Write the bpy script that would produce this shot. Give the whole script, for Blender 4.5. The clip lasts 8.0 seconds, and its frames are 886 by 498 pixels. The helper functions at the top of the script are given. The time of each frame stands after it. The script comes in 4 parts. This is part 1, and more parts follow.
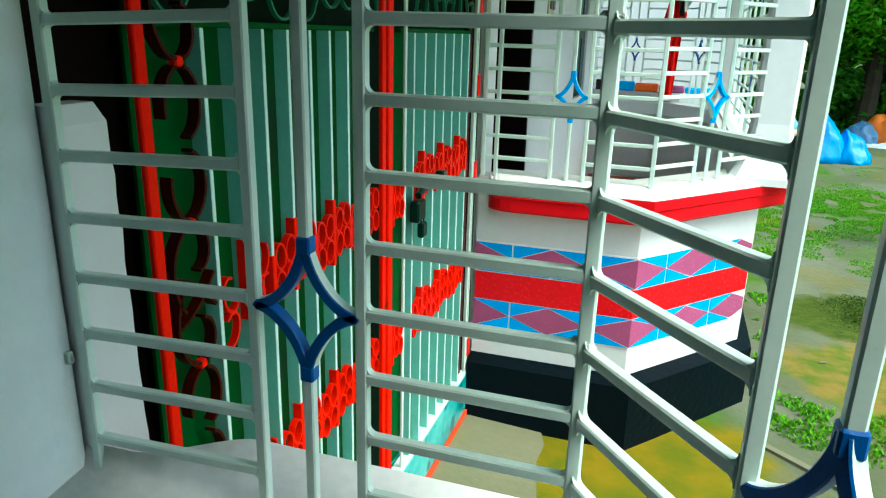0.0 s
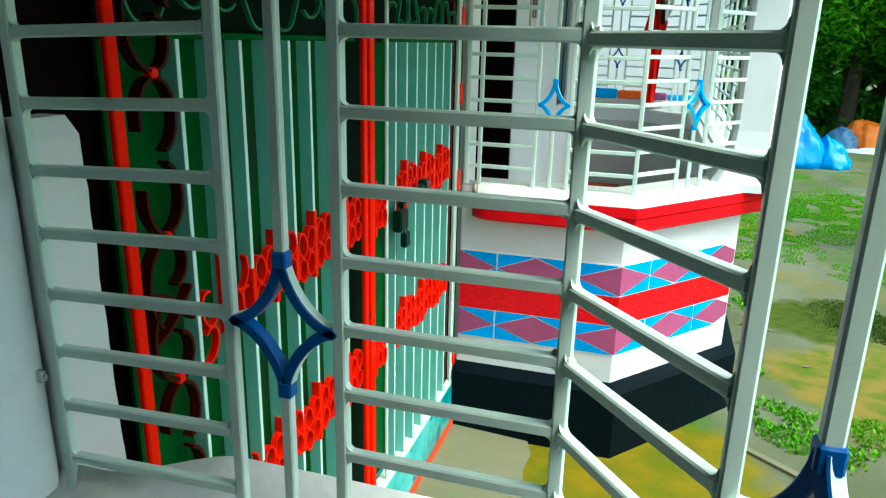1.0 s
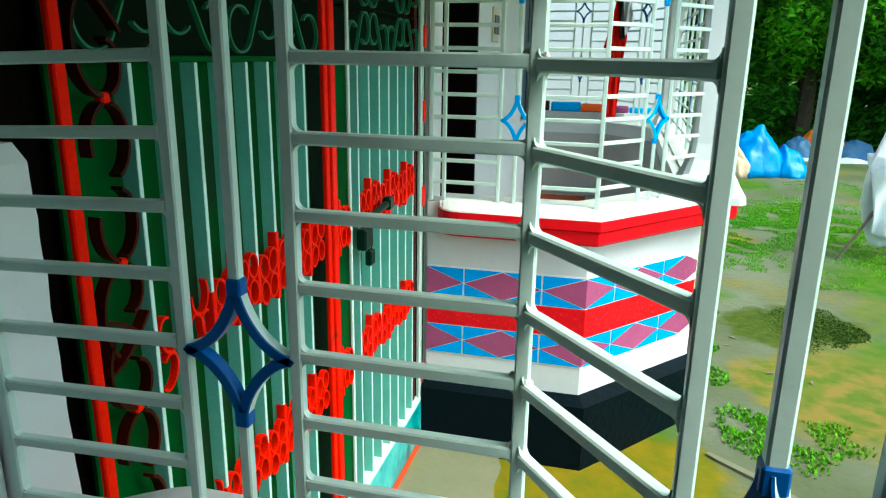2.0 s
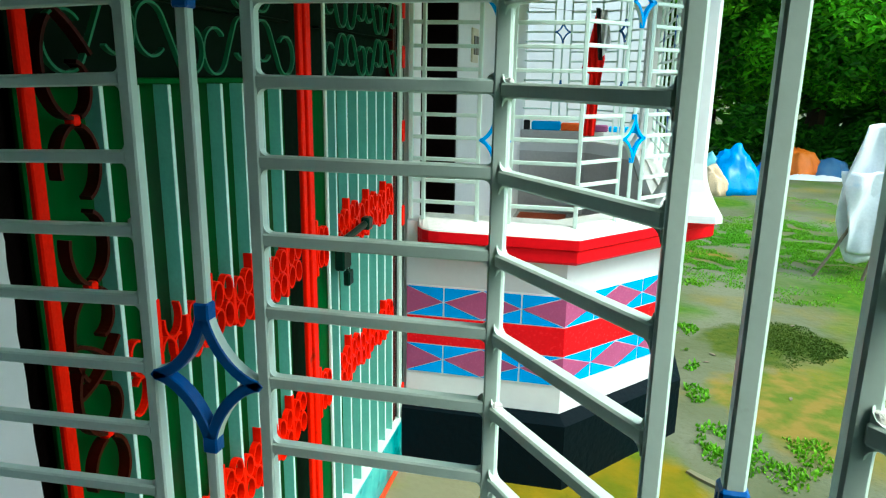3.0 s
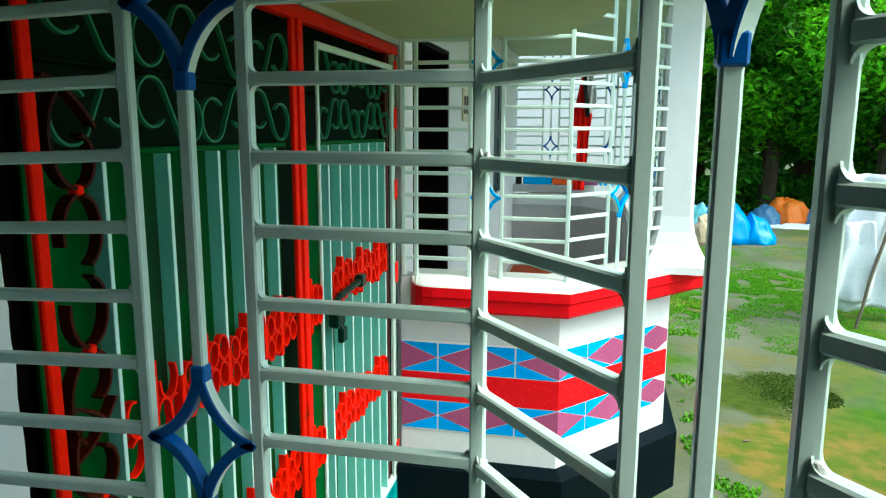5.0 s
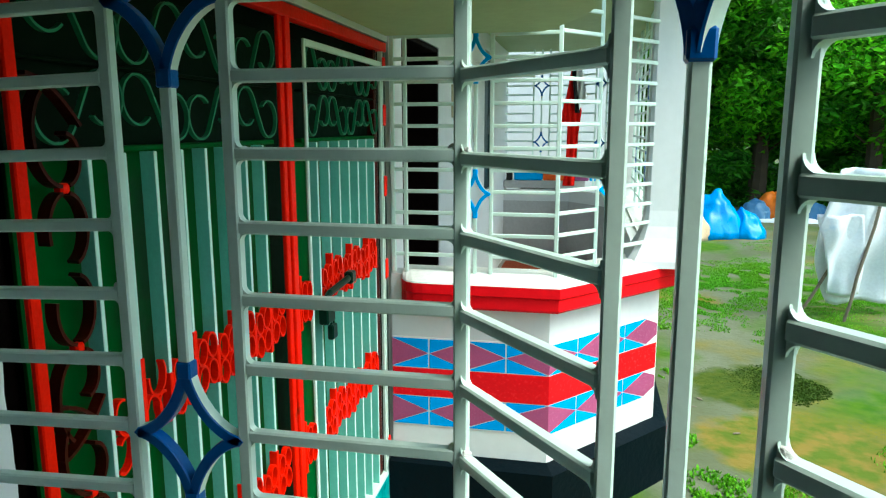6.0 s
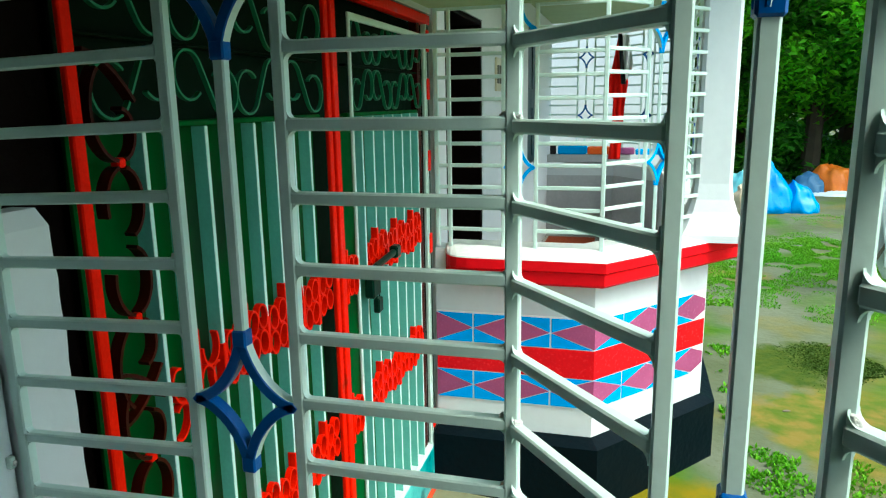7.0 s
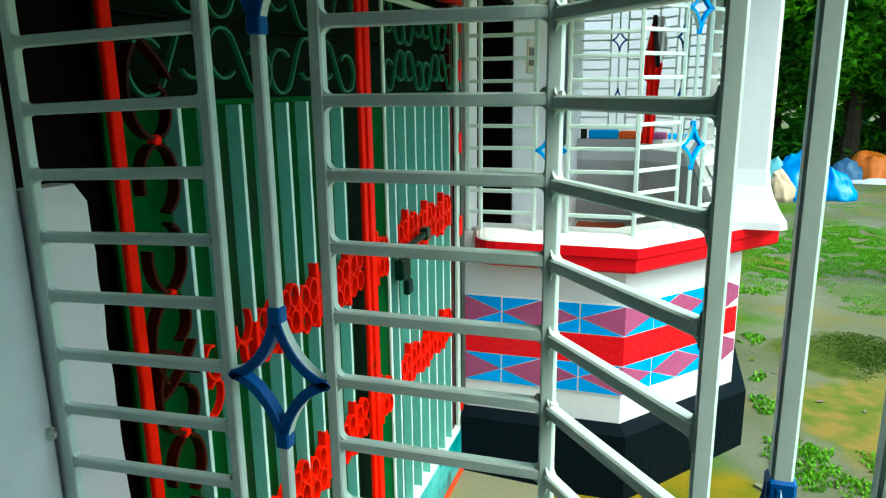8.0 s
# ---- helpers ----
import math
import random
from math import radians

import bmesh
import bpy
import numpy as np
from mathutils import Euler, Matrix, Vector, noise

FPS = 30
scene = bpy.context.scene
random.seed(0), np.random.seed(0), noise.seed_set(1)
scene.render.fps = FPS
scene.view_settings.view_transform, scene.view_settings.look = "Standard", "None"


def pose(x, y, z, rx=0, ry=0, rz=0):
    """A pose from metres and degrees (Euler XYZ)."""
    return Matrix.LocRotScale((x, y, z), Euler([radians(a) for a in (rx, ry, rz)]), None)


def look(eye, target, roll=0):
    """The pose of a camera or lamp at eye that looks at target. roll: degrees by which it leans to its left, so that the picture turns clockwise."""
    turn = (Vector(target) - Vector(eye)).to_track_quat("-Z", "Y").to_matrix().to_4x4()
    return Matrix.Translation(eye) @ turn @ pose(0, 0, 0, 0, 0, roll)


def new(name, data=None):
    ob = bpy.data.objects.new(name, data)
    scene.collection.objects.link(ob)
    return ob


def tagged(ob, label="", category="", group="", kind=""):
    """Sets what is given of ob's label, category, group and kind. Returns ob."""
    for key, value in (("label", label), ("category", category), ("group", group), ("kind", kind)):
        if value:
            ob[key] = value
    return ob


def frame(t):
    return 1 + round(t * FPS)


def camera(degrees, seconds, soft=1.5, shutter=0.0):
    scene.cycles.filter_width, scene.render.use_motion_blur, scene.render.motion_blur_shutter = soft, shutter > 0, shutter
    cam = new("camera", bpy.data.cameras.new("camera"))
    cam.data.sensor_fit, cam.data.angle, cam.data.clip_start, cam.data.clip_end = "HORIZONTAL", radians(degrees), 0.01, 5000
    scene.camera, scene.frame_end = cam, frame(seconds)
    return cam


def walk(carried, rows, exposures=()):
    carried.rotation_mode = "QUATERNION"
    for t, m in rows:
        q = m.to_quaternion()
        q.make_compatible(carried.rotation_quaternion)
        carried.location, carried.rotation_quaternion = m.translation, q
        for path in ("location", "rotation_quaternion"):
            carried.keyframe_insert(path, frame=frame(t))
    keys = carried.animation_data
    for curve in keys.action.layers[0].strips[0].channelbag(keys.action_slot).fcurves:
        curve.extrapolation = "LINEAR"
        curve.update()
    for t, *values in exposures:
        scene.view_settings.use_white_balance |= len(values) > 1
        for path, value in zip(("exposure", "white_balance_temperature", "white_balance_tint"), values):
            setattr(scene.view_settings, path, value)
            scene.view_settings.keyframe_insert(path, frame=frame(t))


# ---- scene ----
cam = camera(64.9, 8.0, soft=1.2)
PATH = [
    (0, (0.072, -0.841, 2.025), (-0.508, 0.979, 1.431), 1.6),
    (0.5, (0.076, -0.833, 2.027), (-0.491, 0.997, 1.454), 1.3),
    (1, (0.079, -0.826, 2.03), (-0.466, 1.011, 1.457), 1.4),
    (1.5, (0.087, -0.819, 2.037), (-0.413, 1.036, 1.479), 1.4),
    (2.8, (0.111, -0.815, 2.05), (-0.32, 1.074, 1.555), 0.8),
    (3, (0.115, -0.813, 2.051), (-0.309, 1.08, 1.567), 1.0),
    (3.5, (0.123, -0.818, 2.058), (-0.295, 1.089, 1.622), 0.4),
    (4, (0.129, -0.832, 2.066), (-0.297, 1.083, 1.677), 0.4),
    (4.5, (0.133, -0.846, 2.072), (-0.306, 1.073, 1.72), 0.3),
    (5.8, (0.152, -0.862, 2.076), (-0.232, 1.073, 1.747), -0.0),
    (6, (0.154, -0.862, 2.074), (-0.246, 1.067, 1.729), -0.1),
    (6.5, (0.151, -0.864, 2.069), (-0.315, 1.043, 1.687), -0.7),
    (7, (0.142, -0.864, 2.065), (-0.372, 1.025, 1.654), -0.9),
    (7.5, (0.131, -0.864, 2.06), (-0.434, 1.004, 1.625), -0.8),
    (8, (0.127, -0.858, 2.055), (-0.459, 1.0, 1.602), -0.7),
]
walk(cam, [(t, look(eye, target, roll)) for t, eye, target, roll in PATH], exposures=[(0, 0.99, 6200, -11), (8, 0.97, 6200, -11)])

# ---- light ----
world = bpy.data.worlds.new("world")
scene.world = world
world.use_nodes = True
_n, _l = world.node_tree.nodes, world.node_tree.links
_sky = _n.new("ShaderNodeTexSky")
_sky.sky_type, _sky.sun_disc = "NISHITA", False
_sky.sun_elevation, _sky.sun_rotation = radians(52), radians(108)
_sky.air_density, _sky.dust_density, _sky.ozone_density = 1.0, 3.0, 1.0
_l.new(_sky.outputs["Color"], _n["Background"].inputs["Color"])
_n["Background"].inputs["Strength"].default_value = 0.22
sun = new("sun", bpy.data.lights.new("sun", "SUN"))
sun.data.energy, sun.data.angle, sun.data.color = 1.5, radians(25), (1.0, 0.97, 0.92)
_e, _a = radians(52), radians(108)
sun.matrix_world = look((math.sin(_a) * math.cos(_e) * 20, math.cos(_a) * math.cos(_e) * 20, math.sin(_e) * 20), (0, 0, 0))


# ---- materials ----
def material(name, color, color2=None, rough=0.5, metal=0.0, scale=6.0, mix=0.5, bump=0.0, bump_scale=60.0,
             fine=0.12, spec=0.22, translucent=0.0, vary=0.0, island=0.0, coat=0.0, dirt=None, dirt_at=0.62, dirt_scale=2.5):
    """Noise-mottled principled surface at two scales, with stains, relief and piece-to-piece variation."""
    m = bpy.data.materials.new(name)
    m.use_nodes = True
    n, l = m.node_tree.nodes, m.node_tree.links
    b = n["Principled BSDF"]
    tc = n.new("ShaderNodeTexCoord")

    def noise_tex(s, detail=5.0):
        t = n.new("ShaderNodeTexNoise")
        t.inputs["Scale"].default_value, t.inputs["Detail"].default_value = s, detail
        l.new(tc.outputs["Object"], t.inputs["Vector"])
        return t

    def blend(kind, fac, a, c):
        x = n.new("ShaderNodeMix")
        x.data_type, x.blend_type = "RGBA", kind
        for sock, v in ((x.inputs["Factor"], fac), (x.inputs["A"], a), (x.inputs["B"], c)):
            if isinstance(v, (int, float)):
                sock.default_value = v
            elif isinstance(v, tuple):
                sock.default_value = (*v, 1)
            else:
                l.new(v, sock)
        return x.outputs["Result"]

    def ramp(src, lo, hi):
        r = n.new("ShaderNodeMapRange")
        r.inputs["From Min"].default_value, r.inputs["From Max"].default_value = lo, hi
        l.new(src, r.inputs["Value"])
        return r.outputs["Result"]

    c2 = color2 or tuple(v * 0.82 for v in color)
    col = blend("MIX", ramp(noise_tex(scale).outputs["Fac"], 0.5 - mix / 2, 0.5 + mix / 2), color, c2)
    grain = noise_tex(scale * 14, 3.0).outputs["Fac"]
    g = n.new("ShaderNodeMapRange")
    g.inputs["To Min"].default_value, g.inputs["To Max"].default_value = 1 - fine, 1 + fine
    l.new(grain, g.inputs["Value"])
    col = blend("MULTIPLY", 1.0, col, g.outputs["Result"])
    if dirt:
        col = blend("MIX", ramp(noise_tex(dirt_scale, 9.0).outputs["Fac"], dirt_at, dirt_at + 0.1), col, dirt)
    if vary or island:
        src = n.new("ShaderNodeObjectInfo").outputs["Random"] if vary else n.new("ShaderNodeNewGeometry").outputs["Random Per Island"]
        k = vary or island
        r = n.new("ShaderNodeMapRange")
        r.inputs["To Min"].default_value, r.inputs["To Max"].default_value = 1 - k, 1 + k
        l.new(src, r.inputs["Value"])
        col = blend("MULTIPLY", 1.0, col, r.outputs["Result"])
    l.new(col, b.inputs["Base Color"])
    rr = n.new("ShaderNodeMapRange")
    rr.inputs["To Min"].default_value, rr.inputs["To Max"].default_value = max(0.03, rough - 0.1), min(1, rough + 0.1)
    l.new(grain, rr.inputs["Value"])
    l.new(rr.outputs["Result"], b.inputs["Roughness"])
    b.inputs["Metallic"].default_value, b.inputs["Specular IOR Level"].default_value = metal, spec
    b.inputs["Coat Weight"].default_value = coat
    if bump:
        bp = n.new("ShaderNodeBump")
        bp.inputs["Strength"].default_value, bp.inputs["Distance"].default_value = bump, 0.01
        l.new(noise_tex(bump_scale, 6.0).outputs["Fac"], bp.inputs["Height"])
        l.new(bp.outputs["Normal"], b.inputs["Normal"])
    if translucent:
        t = n.new("ShaderNodeBsdfTranslucent")
        l.new(col, t.inputs["Color"])
        s = n.new("ShaderNodeMixShader")
        s.inputs["Fac"].default_value = translucent
        l.new(b.outputs["BSDF"], s.inputs[1])
        l.new(t.outputs["BSDF"], s.inputs[2])
        l.new(s.outputs["Shader"], n["Material Output"].inputs["Surface"])
    return m


M = {}
M["bar"] = material("white_enamel_bar", (0.64, 0.79, 0.73), (0.56, 0.70, 0.64), 0.36, scale=9, bump=0.04, bump_scale=70, fine=0.05, spec=0.35, dirt=(0.42, 0.45, 0.38), dirt_at=0.70, dirt_scale=18)
M["weld"] = material("weld_bead", (0.70, 0.71, 0.69), (0.5, 0.5, 0.47), 0.45, scale=40, bump=0.5, bump_scale=120)
M["blue"] = material("deep_blue_enamel", (0.004, 0.11, 0.42), (0.003, 0.080, 0.32), 0.32, scale=12, bump=0.15)
M["sky_blue"] = material("sky_blue_enamel", (0.004, 0.38, 0.95), (0.004, 0.32, 0.85), 0.35, scale=12, bump=0.1)
M["wall"] = material("white_wall_paint", (0.72, 0.735, 0.74), (0.66, 0.68, 0.69), 0.75, scale=1.6, bump=0.08, bump_scale=30, fine=0.05, dirt=(0.66, 0.68, 0.66), dirt_at=0.66, dirt_scale=2.0)
M["inner"] = material("inner_wall_paint", (0.80, 0.90, 0.92), (0.74, 0.85, 0.87), 0.7, scale=1.4, bump=0.3, bump_scale=28, fine=0.06, dirt=(0.5, 0.57, 0.58), dirt_at=0.66)
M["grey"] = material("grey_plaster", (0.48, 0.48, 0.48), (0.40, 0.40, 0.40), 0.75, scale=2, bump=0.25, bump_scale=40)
M["soffit"] = material("soffit_paint", (0.40, 0.48, 0.28), (0.33, 0.40, 0.23), 0.8, scale=1.3, bump=0.2, bump_scale=30)
M["ledge"] = material("ledge_paint", (0.80, 0.81, 0.79), (0.73, 0.74, 0.71), 0.6, scale=3, bump=0.25, bump_scale=40, dirt=(0.6, 0.6, 0.55), dirt_at=0.67, dirt_scale=4)
M["red"] = material("red_masonry_paint", (0.84, 0.001, 0.012), (0.76, 0.001, 0.009), 0.42, scale=4, bump=0.2, bump_scale=40, fine=0.05, spec=0.12)
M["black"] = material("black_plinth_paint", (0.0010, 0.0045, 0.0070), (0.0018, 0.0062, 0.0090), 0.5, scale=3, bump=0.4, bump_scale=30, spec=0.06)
M["mauve"] = material("mauve_tile", (0.40, 0.085, 0.20), (0.34, 0.07, 0.17), 0.25, scale=8, vary=0.08, bump=0.05)
M["tile_blue"] = material("blue_tile", (0.003, 0.36, 0.92), (0.003, 0.32, 0.85), 0.22, scale=8, vary=0.07, bump=0.05)
M["tile_red"] = material("red_tile", (0.80, 0.002, 0.012), (0.72, 0.002, 0.010), 0.25, scale=5, vary=0.03, bump=0.05)
M["grout"] = material("white_grout", (0.86, 0.86, 0.85), None, 0.8, scale=20, bump=0.2)
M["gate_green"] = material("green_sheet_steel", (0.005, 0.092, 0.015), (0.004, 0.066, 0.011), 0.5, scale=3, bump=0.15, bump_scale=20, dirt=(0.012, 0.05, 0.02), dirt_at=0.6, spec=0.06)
# darkness of the gate's top and gaps, put into a near-black green
M["gate_dark"] = material("gate_shade_black", (0.0015, 0.010, 0.004), (0.001, 0.006, 0.003), 0.6, scale=3, spec=0.05)
# paler copy of the bar colour, for edges that catch the light
M["gate_edge"] = material("lit_bar_edge", (0.60, 0.80, 0.75), (0.50, 0.70, 0.65), 0.4, scale=9, bump=0.1)
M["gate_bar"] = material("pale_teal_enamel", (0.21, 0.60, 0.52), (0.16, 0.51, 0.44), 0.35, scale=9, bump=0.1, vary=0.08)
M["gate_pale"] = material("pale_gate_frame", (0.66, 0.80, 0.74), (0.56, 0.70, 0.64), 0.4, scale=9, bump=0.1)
M["gate_red"] = material("orange_red_enamel", (0.92, 0.007, 0.0006), (0.82, 0.005, 0.0005), 0.36, scale=10, bump=0.2, dirt=(0.45, 0.02, 0.004), dirt_at=0.68, dirt_scale=9, spec=0.06)
M["dark_red"] = material("dark_red_scroll", (0.022, 0.0015, 0.0008), (0.06, 0.003, 0.0008), 0.45, scale=8, bump=0.2, spec=0.1)
M["scroll"] = material("green_scroll_wire", (0.03, 0.20, 0.10), (0.02, 0.14, 0.07), 0.4, scale=10)
M["brown"] = material("near_black_brown", (0.0045, 0.0014, 0.001), (0.003, 0.001, 0.0008), 0.6, scale=7, bump=0.4, bump_scale=40, spec=0.05)
# near-black colour in place of the shade inside the rooms
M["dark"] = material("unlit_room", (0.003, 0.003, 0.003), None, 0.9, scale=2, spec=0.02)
M["teal"] = material("teal_marble", (0.02, 0.32, 0.33), (0.10, 0.52, 0.50), 0.2, scale=5, mix=0.25, dirt=(0.01, 0.16, 0.17), dirt_at=0.56, dirt_scale=9, fine=0.05)
M["red_line"] = material("red_edge_paint", (0.85, 0.06, 0.015), None, 0.45, scale=10)
M["lock"] = material("dark_lock_steel", (0.003, 0.030, 0.018), (0.002, 0.018, 0.012), 0.35, metal=0.4, scale=14, spec=0.15)
M["floor"] = material("polished_floor", (0.42, 0.41, 0.40), (0.34, 0.33, 0.32), 0.25, scale=3, bump=0.05)
M["mat"] = material("rust_brown_mat", (0.30, 0.055, 0.018), (0.22, 0.04, 0.014), 0.9, scale=14, bump=0.5, bump_scale=140)
M["concrete"] = material("worn_concrete", (0.20, 0.20, 0.125), (0.15, 0.155, 0.085), 0.85, scale=2.2, bump=0.4, bump_scale=26, dirt=(0.16, 0.20, 0.05), dirt_at=0.60, dirt_scale=1.8)
M["tarp_blue"] = material("blue_plastic_sheet", (0.01, 0.30, 0.72), (0.01, 0.20, 0.58), 0.3, scale=2.5, bump=0.5, bump_scale=9)
M["tarp_dull"] = material("dull_blue_plastic_sheet", (0.05, 0.17, 0.36), (0.10, 0.22, 0.36), 0.4, scale=4, bump=0.5, bump_scale=9)
M["tarp_teal"] = material("pale_teal_plastic_sheet", (0.10, 0.55, 0.62), (0.30, 0.60, 0.62), 0.35, scale=3, bump=0.5, bump_scale=9)
M["tarp_orange"] = material("orange_plastic_sheet", (0.85, 0.22, 0.02), (0.75, 0.16, 0.015), 0.35, scale=3, bump=0.4, bump_scale=10)
M["tarp_tan"] = material("tan_sack", (0.66, 0.52, 0.36), (0.55, 0.42, 0.28), 0.8, scale=6, bump=0.5)
M["white_cloth"] = material("white_plastic_sheet", (0.78, 0.82, 0.86), (0.66, 0.72, 0.80), 0.5, scale=3, bump=0.5, bump_scale=10, dirt=(0.45, 0.62, 0.78), dirt_at=0.66, dirt_scale=5)
M["cloth_red"] = material("red_cloth", (0.96, 0.004, 0.002), (0.85, 0.003, 0.002), 0.9, scale=9, bump=0.5, bump_scale=120)
M["cloth_white"] = material("white_cloth", (0.80, 0.80, 0.82), (0.68, 0.68, 0.72), 0.9, scale=9, bump=0.5, bump_scale=120)
M["cloth_black"] = material("black_cloth", (0.02, 0.02, 0.022), None, 0.9, scale=9, bump=0.5)
M["cloth_blue"] = material("blue_cloth", (0.01, 0.42, 0.95), (0.01, 0.34, 0.85), 0.85, scale=9, bump=0.4)
M["cloth_orange"] = material("orange_cloth", (0.90, 0.06, 0.01), (0.90, 0.20, 0.03), 0.85, scale=60, bump=0.4)
M["cloth_purple"] = material("purple_cloth", (0.36, 0.10, 0.26), (0.28, 0.08, 0.22), 0.85, scale=30, bump=0.4)
M["stick"] = material("weathered_stick", (0.20, 0.17, 0.13), (0.13, 0.11, 0.08), 0.85, scale=14, bump=0.5)
M["bark"] = material("tree_bark", (0.10, 0.075, 0.045), (0.06, 0.045, 0.03), 0.9, scale=5, bump=0.8, bump_scale=22)
M["leaf"] = material("tree_leaf", (0.21, 0.58, 0.016), (0.06, 0.29, 0.010), 0.5, scale=1.2, translucent=0.45, island=0.7)
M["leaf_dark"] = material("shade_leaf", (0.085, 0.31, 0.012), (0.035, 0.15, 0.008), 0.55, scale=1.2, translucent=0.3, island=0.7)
M["grass"] = material("grass_blade", (0.085, 0.33, 0.008), (0.16, 0.37, 0.010), 0.6, scale=1.0, translucent=0.3, island=0.4)
M["moss"] = material("dark_low_weed", (0.040, 0.090, 0.006), (0.060, 0.105, 0.008), 0.7, scale=2.0, translucent=0.2, island=0.12)
M["shutter"] = material("dark_teal_shutter", (0.008, 0.040, 0.045), (0.005, 0.028, 0.032), 0.45, scale=6, bump=0.1, spec=0.12)
# very dark tone for unseen near-balcony surfaces, keeps bounced light off the bars
M["dull"] = material("inner_shade_tone", (0.028, 0.042, 0.038), (0.022, 0.034, 0.030), 0.9, scale=2, bump=0.2, spec=0.1)
M["plate"] = material("switch_plate", (0.62, 0.56, 0.40), (0.5, 0.45, 0.3), 0.4, scale=20)
M["switch_dark"] = material("dark_rocker", (0.10, 0.09, 0.06), None, 0.4, scale=20)


def ground_material():
    m = bpy.data.materials.new("dirt_and_grass")
    m.use_nodes = True
    n, l = m.node_tree.nodes, m.node_tree.links
    b = n["Principled BSDF"]
    tc = n.new("ShaderNodeTexCoord")

    def noise_tex(s, d=8.0):
        t = n.new("ShaderNodeTexNoise")
        t.inputs["Scale"].default_value, t.inputs["Detail"].default_value = s, d
        l.new(tc.outputs["Object"], t.inputs["Vector"])
        return t.outputs["Fac"]

    def rng(v, a, c):
        r = n.new("ShaderNodeMapRange")
        r.inputs["From Min"].default_value, r.inputs["From Max"].default_value = a, c
        l.new(v, r.inputs["Value"])
        return r.outputs["Result"]

    def mixc(f, a, c):
        x = n.new("ShaderNodeMix")
        x.data_type = "RGBA"
        l.new(f, x.inputs["Factor"])
        for s, v in ((x.inputs["A"], a), (x.inputs["B"], c)):
            if isinstance(v, tuple):
                s.default_value = (*v, 1)
            else:
                l.new(v, s)
        return x.outputs["Result"]

    dirt = mixc(rng(noise_tex(1.3), 0.35, 0.65), (0.145, 0.162, 0.108), (0.092, 0.112, 0.055))
    dirt = mixc(rng(noise_tex(0.8), 0.52, 0.66), dirt, (0.18, 0.15, 0.018))
    dirt = mixc(rng(noise_tex(40.0, 3), 0.55, 0.75), dirt, (0.11, 0.12, 0.06))
    turf = mixc(rng(noise_tex(9.0), 0.35, 0.65), (0.04, 0.12, 0.004), (0.075, 0.15, 0.006))
    col = mixc(rng(noise_tex(0.55, 10), 0.50, 0.60), dirt, turf)
    # olive moss on the damp ground by the porch
    far_off = n.new("ShaderNodeVectorMath")
    far_off.operation = "DISTANCE"
    far_off.inputs[1].default_value = (0.10, 1.95, 0)
    l.new(tc.outputs["Object"], far_off.inputs[0])
    wob = n.new("ShaderNodeMath")
    wob.operation = "MULTIPLY_ADD"
    wob.inputs[1].default_value = 1.1
    l.new(noise_tex(3.0), wob.inputs[0])
    l.new(far_off.outputs["Value"], wob.inputs[2])
    olive = mixc(rng(noise_tex(5.0), 0.35, 0.65), (0.21, 0.155, 0.004), (0.11, 0.13, 0.004))
    col = mixc(rng(wob.outputs["Value"], 1.35, 1.15), col, olive)
    def patch(col, centre, radius, growth):
        """A ragged round patch of growth on the earth."""
        away = n.new("ShaderNodeVectorMath")
        away.operation = "DISTANCE"
        away.inputs[1].default_value = centre
        l.new(tc.outputs["Object"], away.inputs[0])
        ragged = n.new("ShaderNodeMath")
        ragged.operation = "MULTIPLY_ADD"
        ragged.inputs[1].default_value = 0.5
        l.new(noise_tex(4.0), ragged.inputs[0])
        l.new(away.outputs["Value"], ragged.inputs[2])
        return mixc(rng(ragged.outputs["Value"], radius + 0.33, radius + 0.20), col, growth)

    # dry yellowish growth and low dark weed on the trodden earth
    straw = mixc(rng(noise_tex(6.0), 0.40, 0.60), (0.20, 0.15, 0.030), (0.085, 0.13, 0.012))
    weed = mixc(rng(noise_tex(14.0), 0.35, 0.65), (0.040, 0.075, 0.006), (0.070, 0.095, 0.010))
    col = patch(col, (1.42, 3.45, 0.0), 0.55, straw)
    for centre, radius in (((1.20, 4.42, 0.05), 0.33), ((1.50, 4.60, 0.05), 0.30), ((1.74, 4.52, 0.05), 0.14)):
        col = patch(col, centre, radius, weed)
    l.new(col, b.inputs["Base Color"])
    b.inputs["Roughness"].default_value = 0.9
    b.inputs["Specular IOR Level"].default_value = 0.15
    bp = n.new("ShaderNodeBump")
    bp.inputs["Strength"].default_value, bp.inputs["Distance"].default_value = 0.5, 0.02
    l.new(noise_tex(18.0), bp.inputs["Height"])
    l.new(bp.outputs["Normal"], b.inputs["Normal"])
    return m


M["ground"] = ground_material()


# ---- mesh helpers ----
PLACE = [Matrix.Identity(4)]     # where the group of things now being built stands
HERE = Matrix.Identity(4)
WING = Matrix.Translation((0.065, 0.034, 0.05)) @ Matrix.Scale(1.05, 4)     # the far wing and the yard


def part(name, bm, mat, parent=None, label="", smooth=False):
    """One bmesh (or finished mesh) as one mesh object, under its thing if there is one."""
    if isinstance(bm, bmesh.types.BMesh):
        bmesh.ops.recalc_face_normals(bm, faces=bm.faces)
        me = bpy.data.meshes.new(name)
        bm.to_mesh(me)
        bm.free()
    else:
        me = bm
    if smooth:
        for p in me.polygons:
            p.use_smooth = True
    if mat and not me.materials:
        me.materials.append(M[mat])
    ob = new(name, me)
    if parent:
        ob.parent = parent
    else:
        ob.matrix_basis = PLACE[0]
    if label:
        ob["label"] = label
    return ob


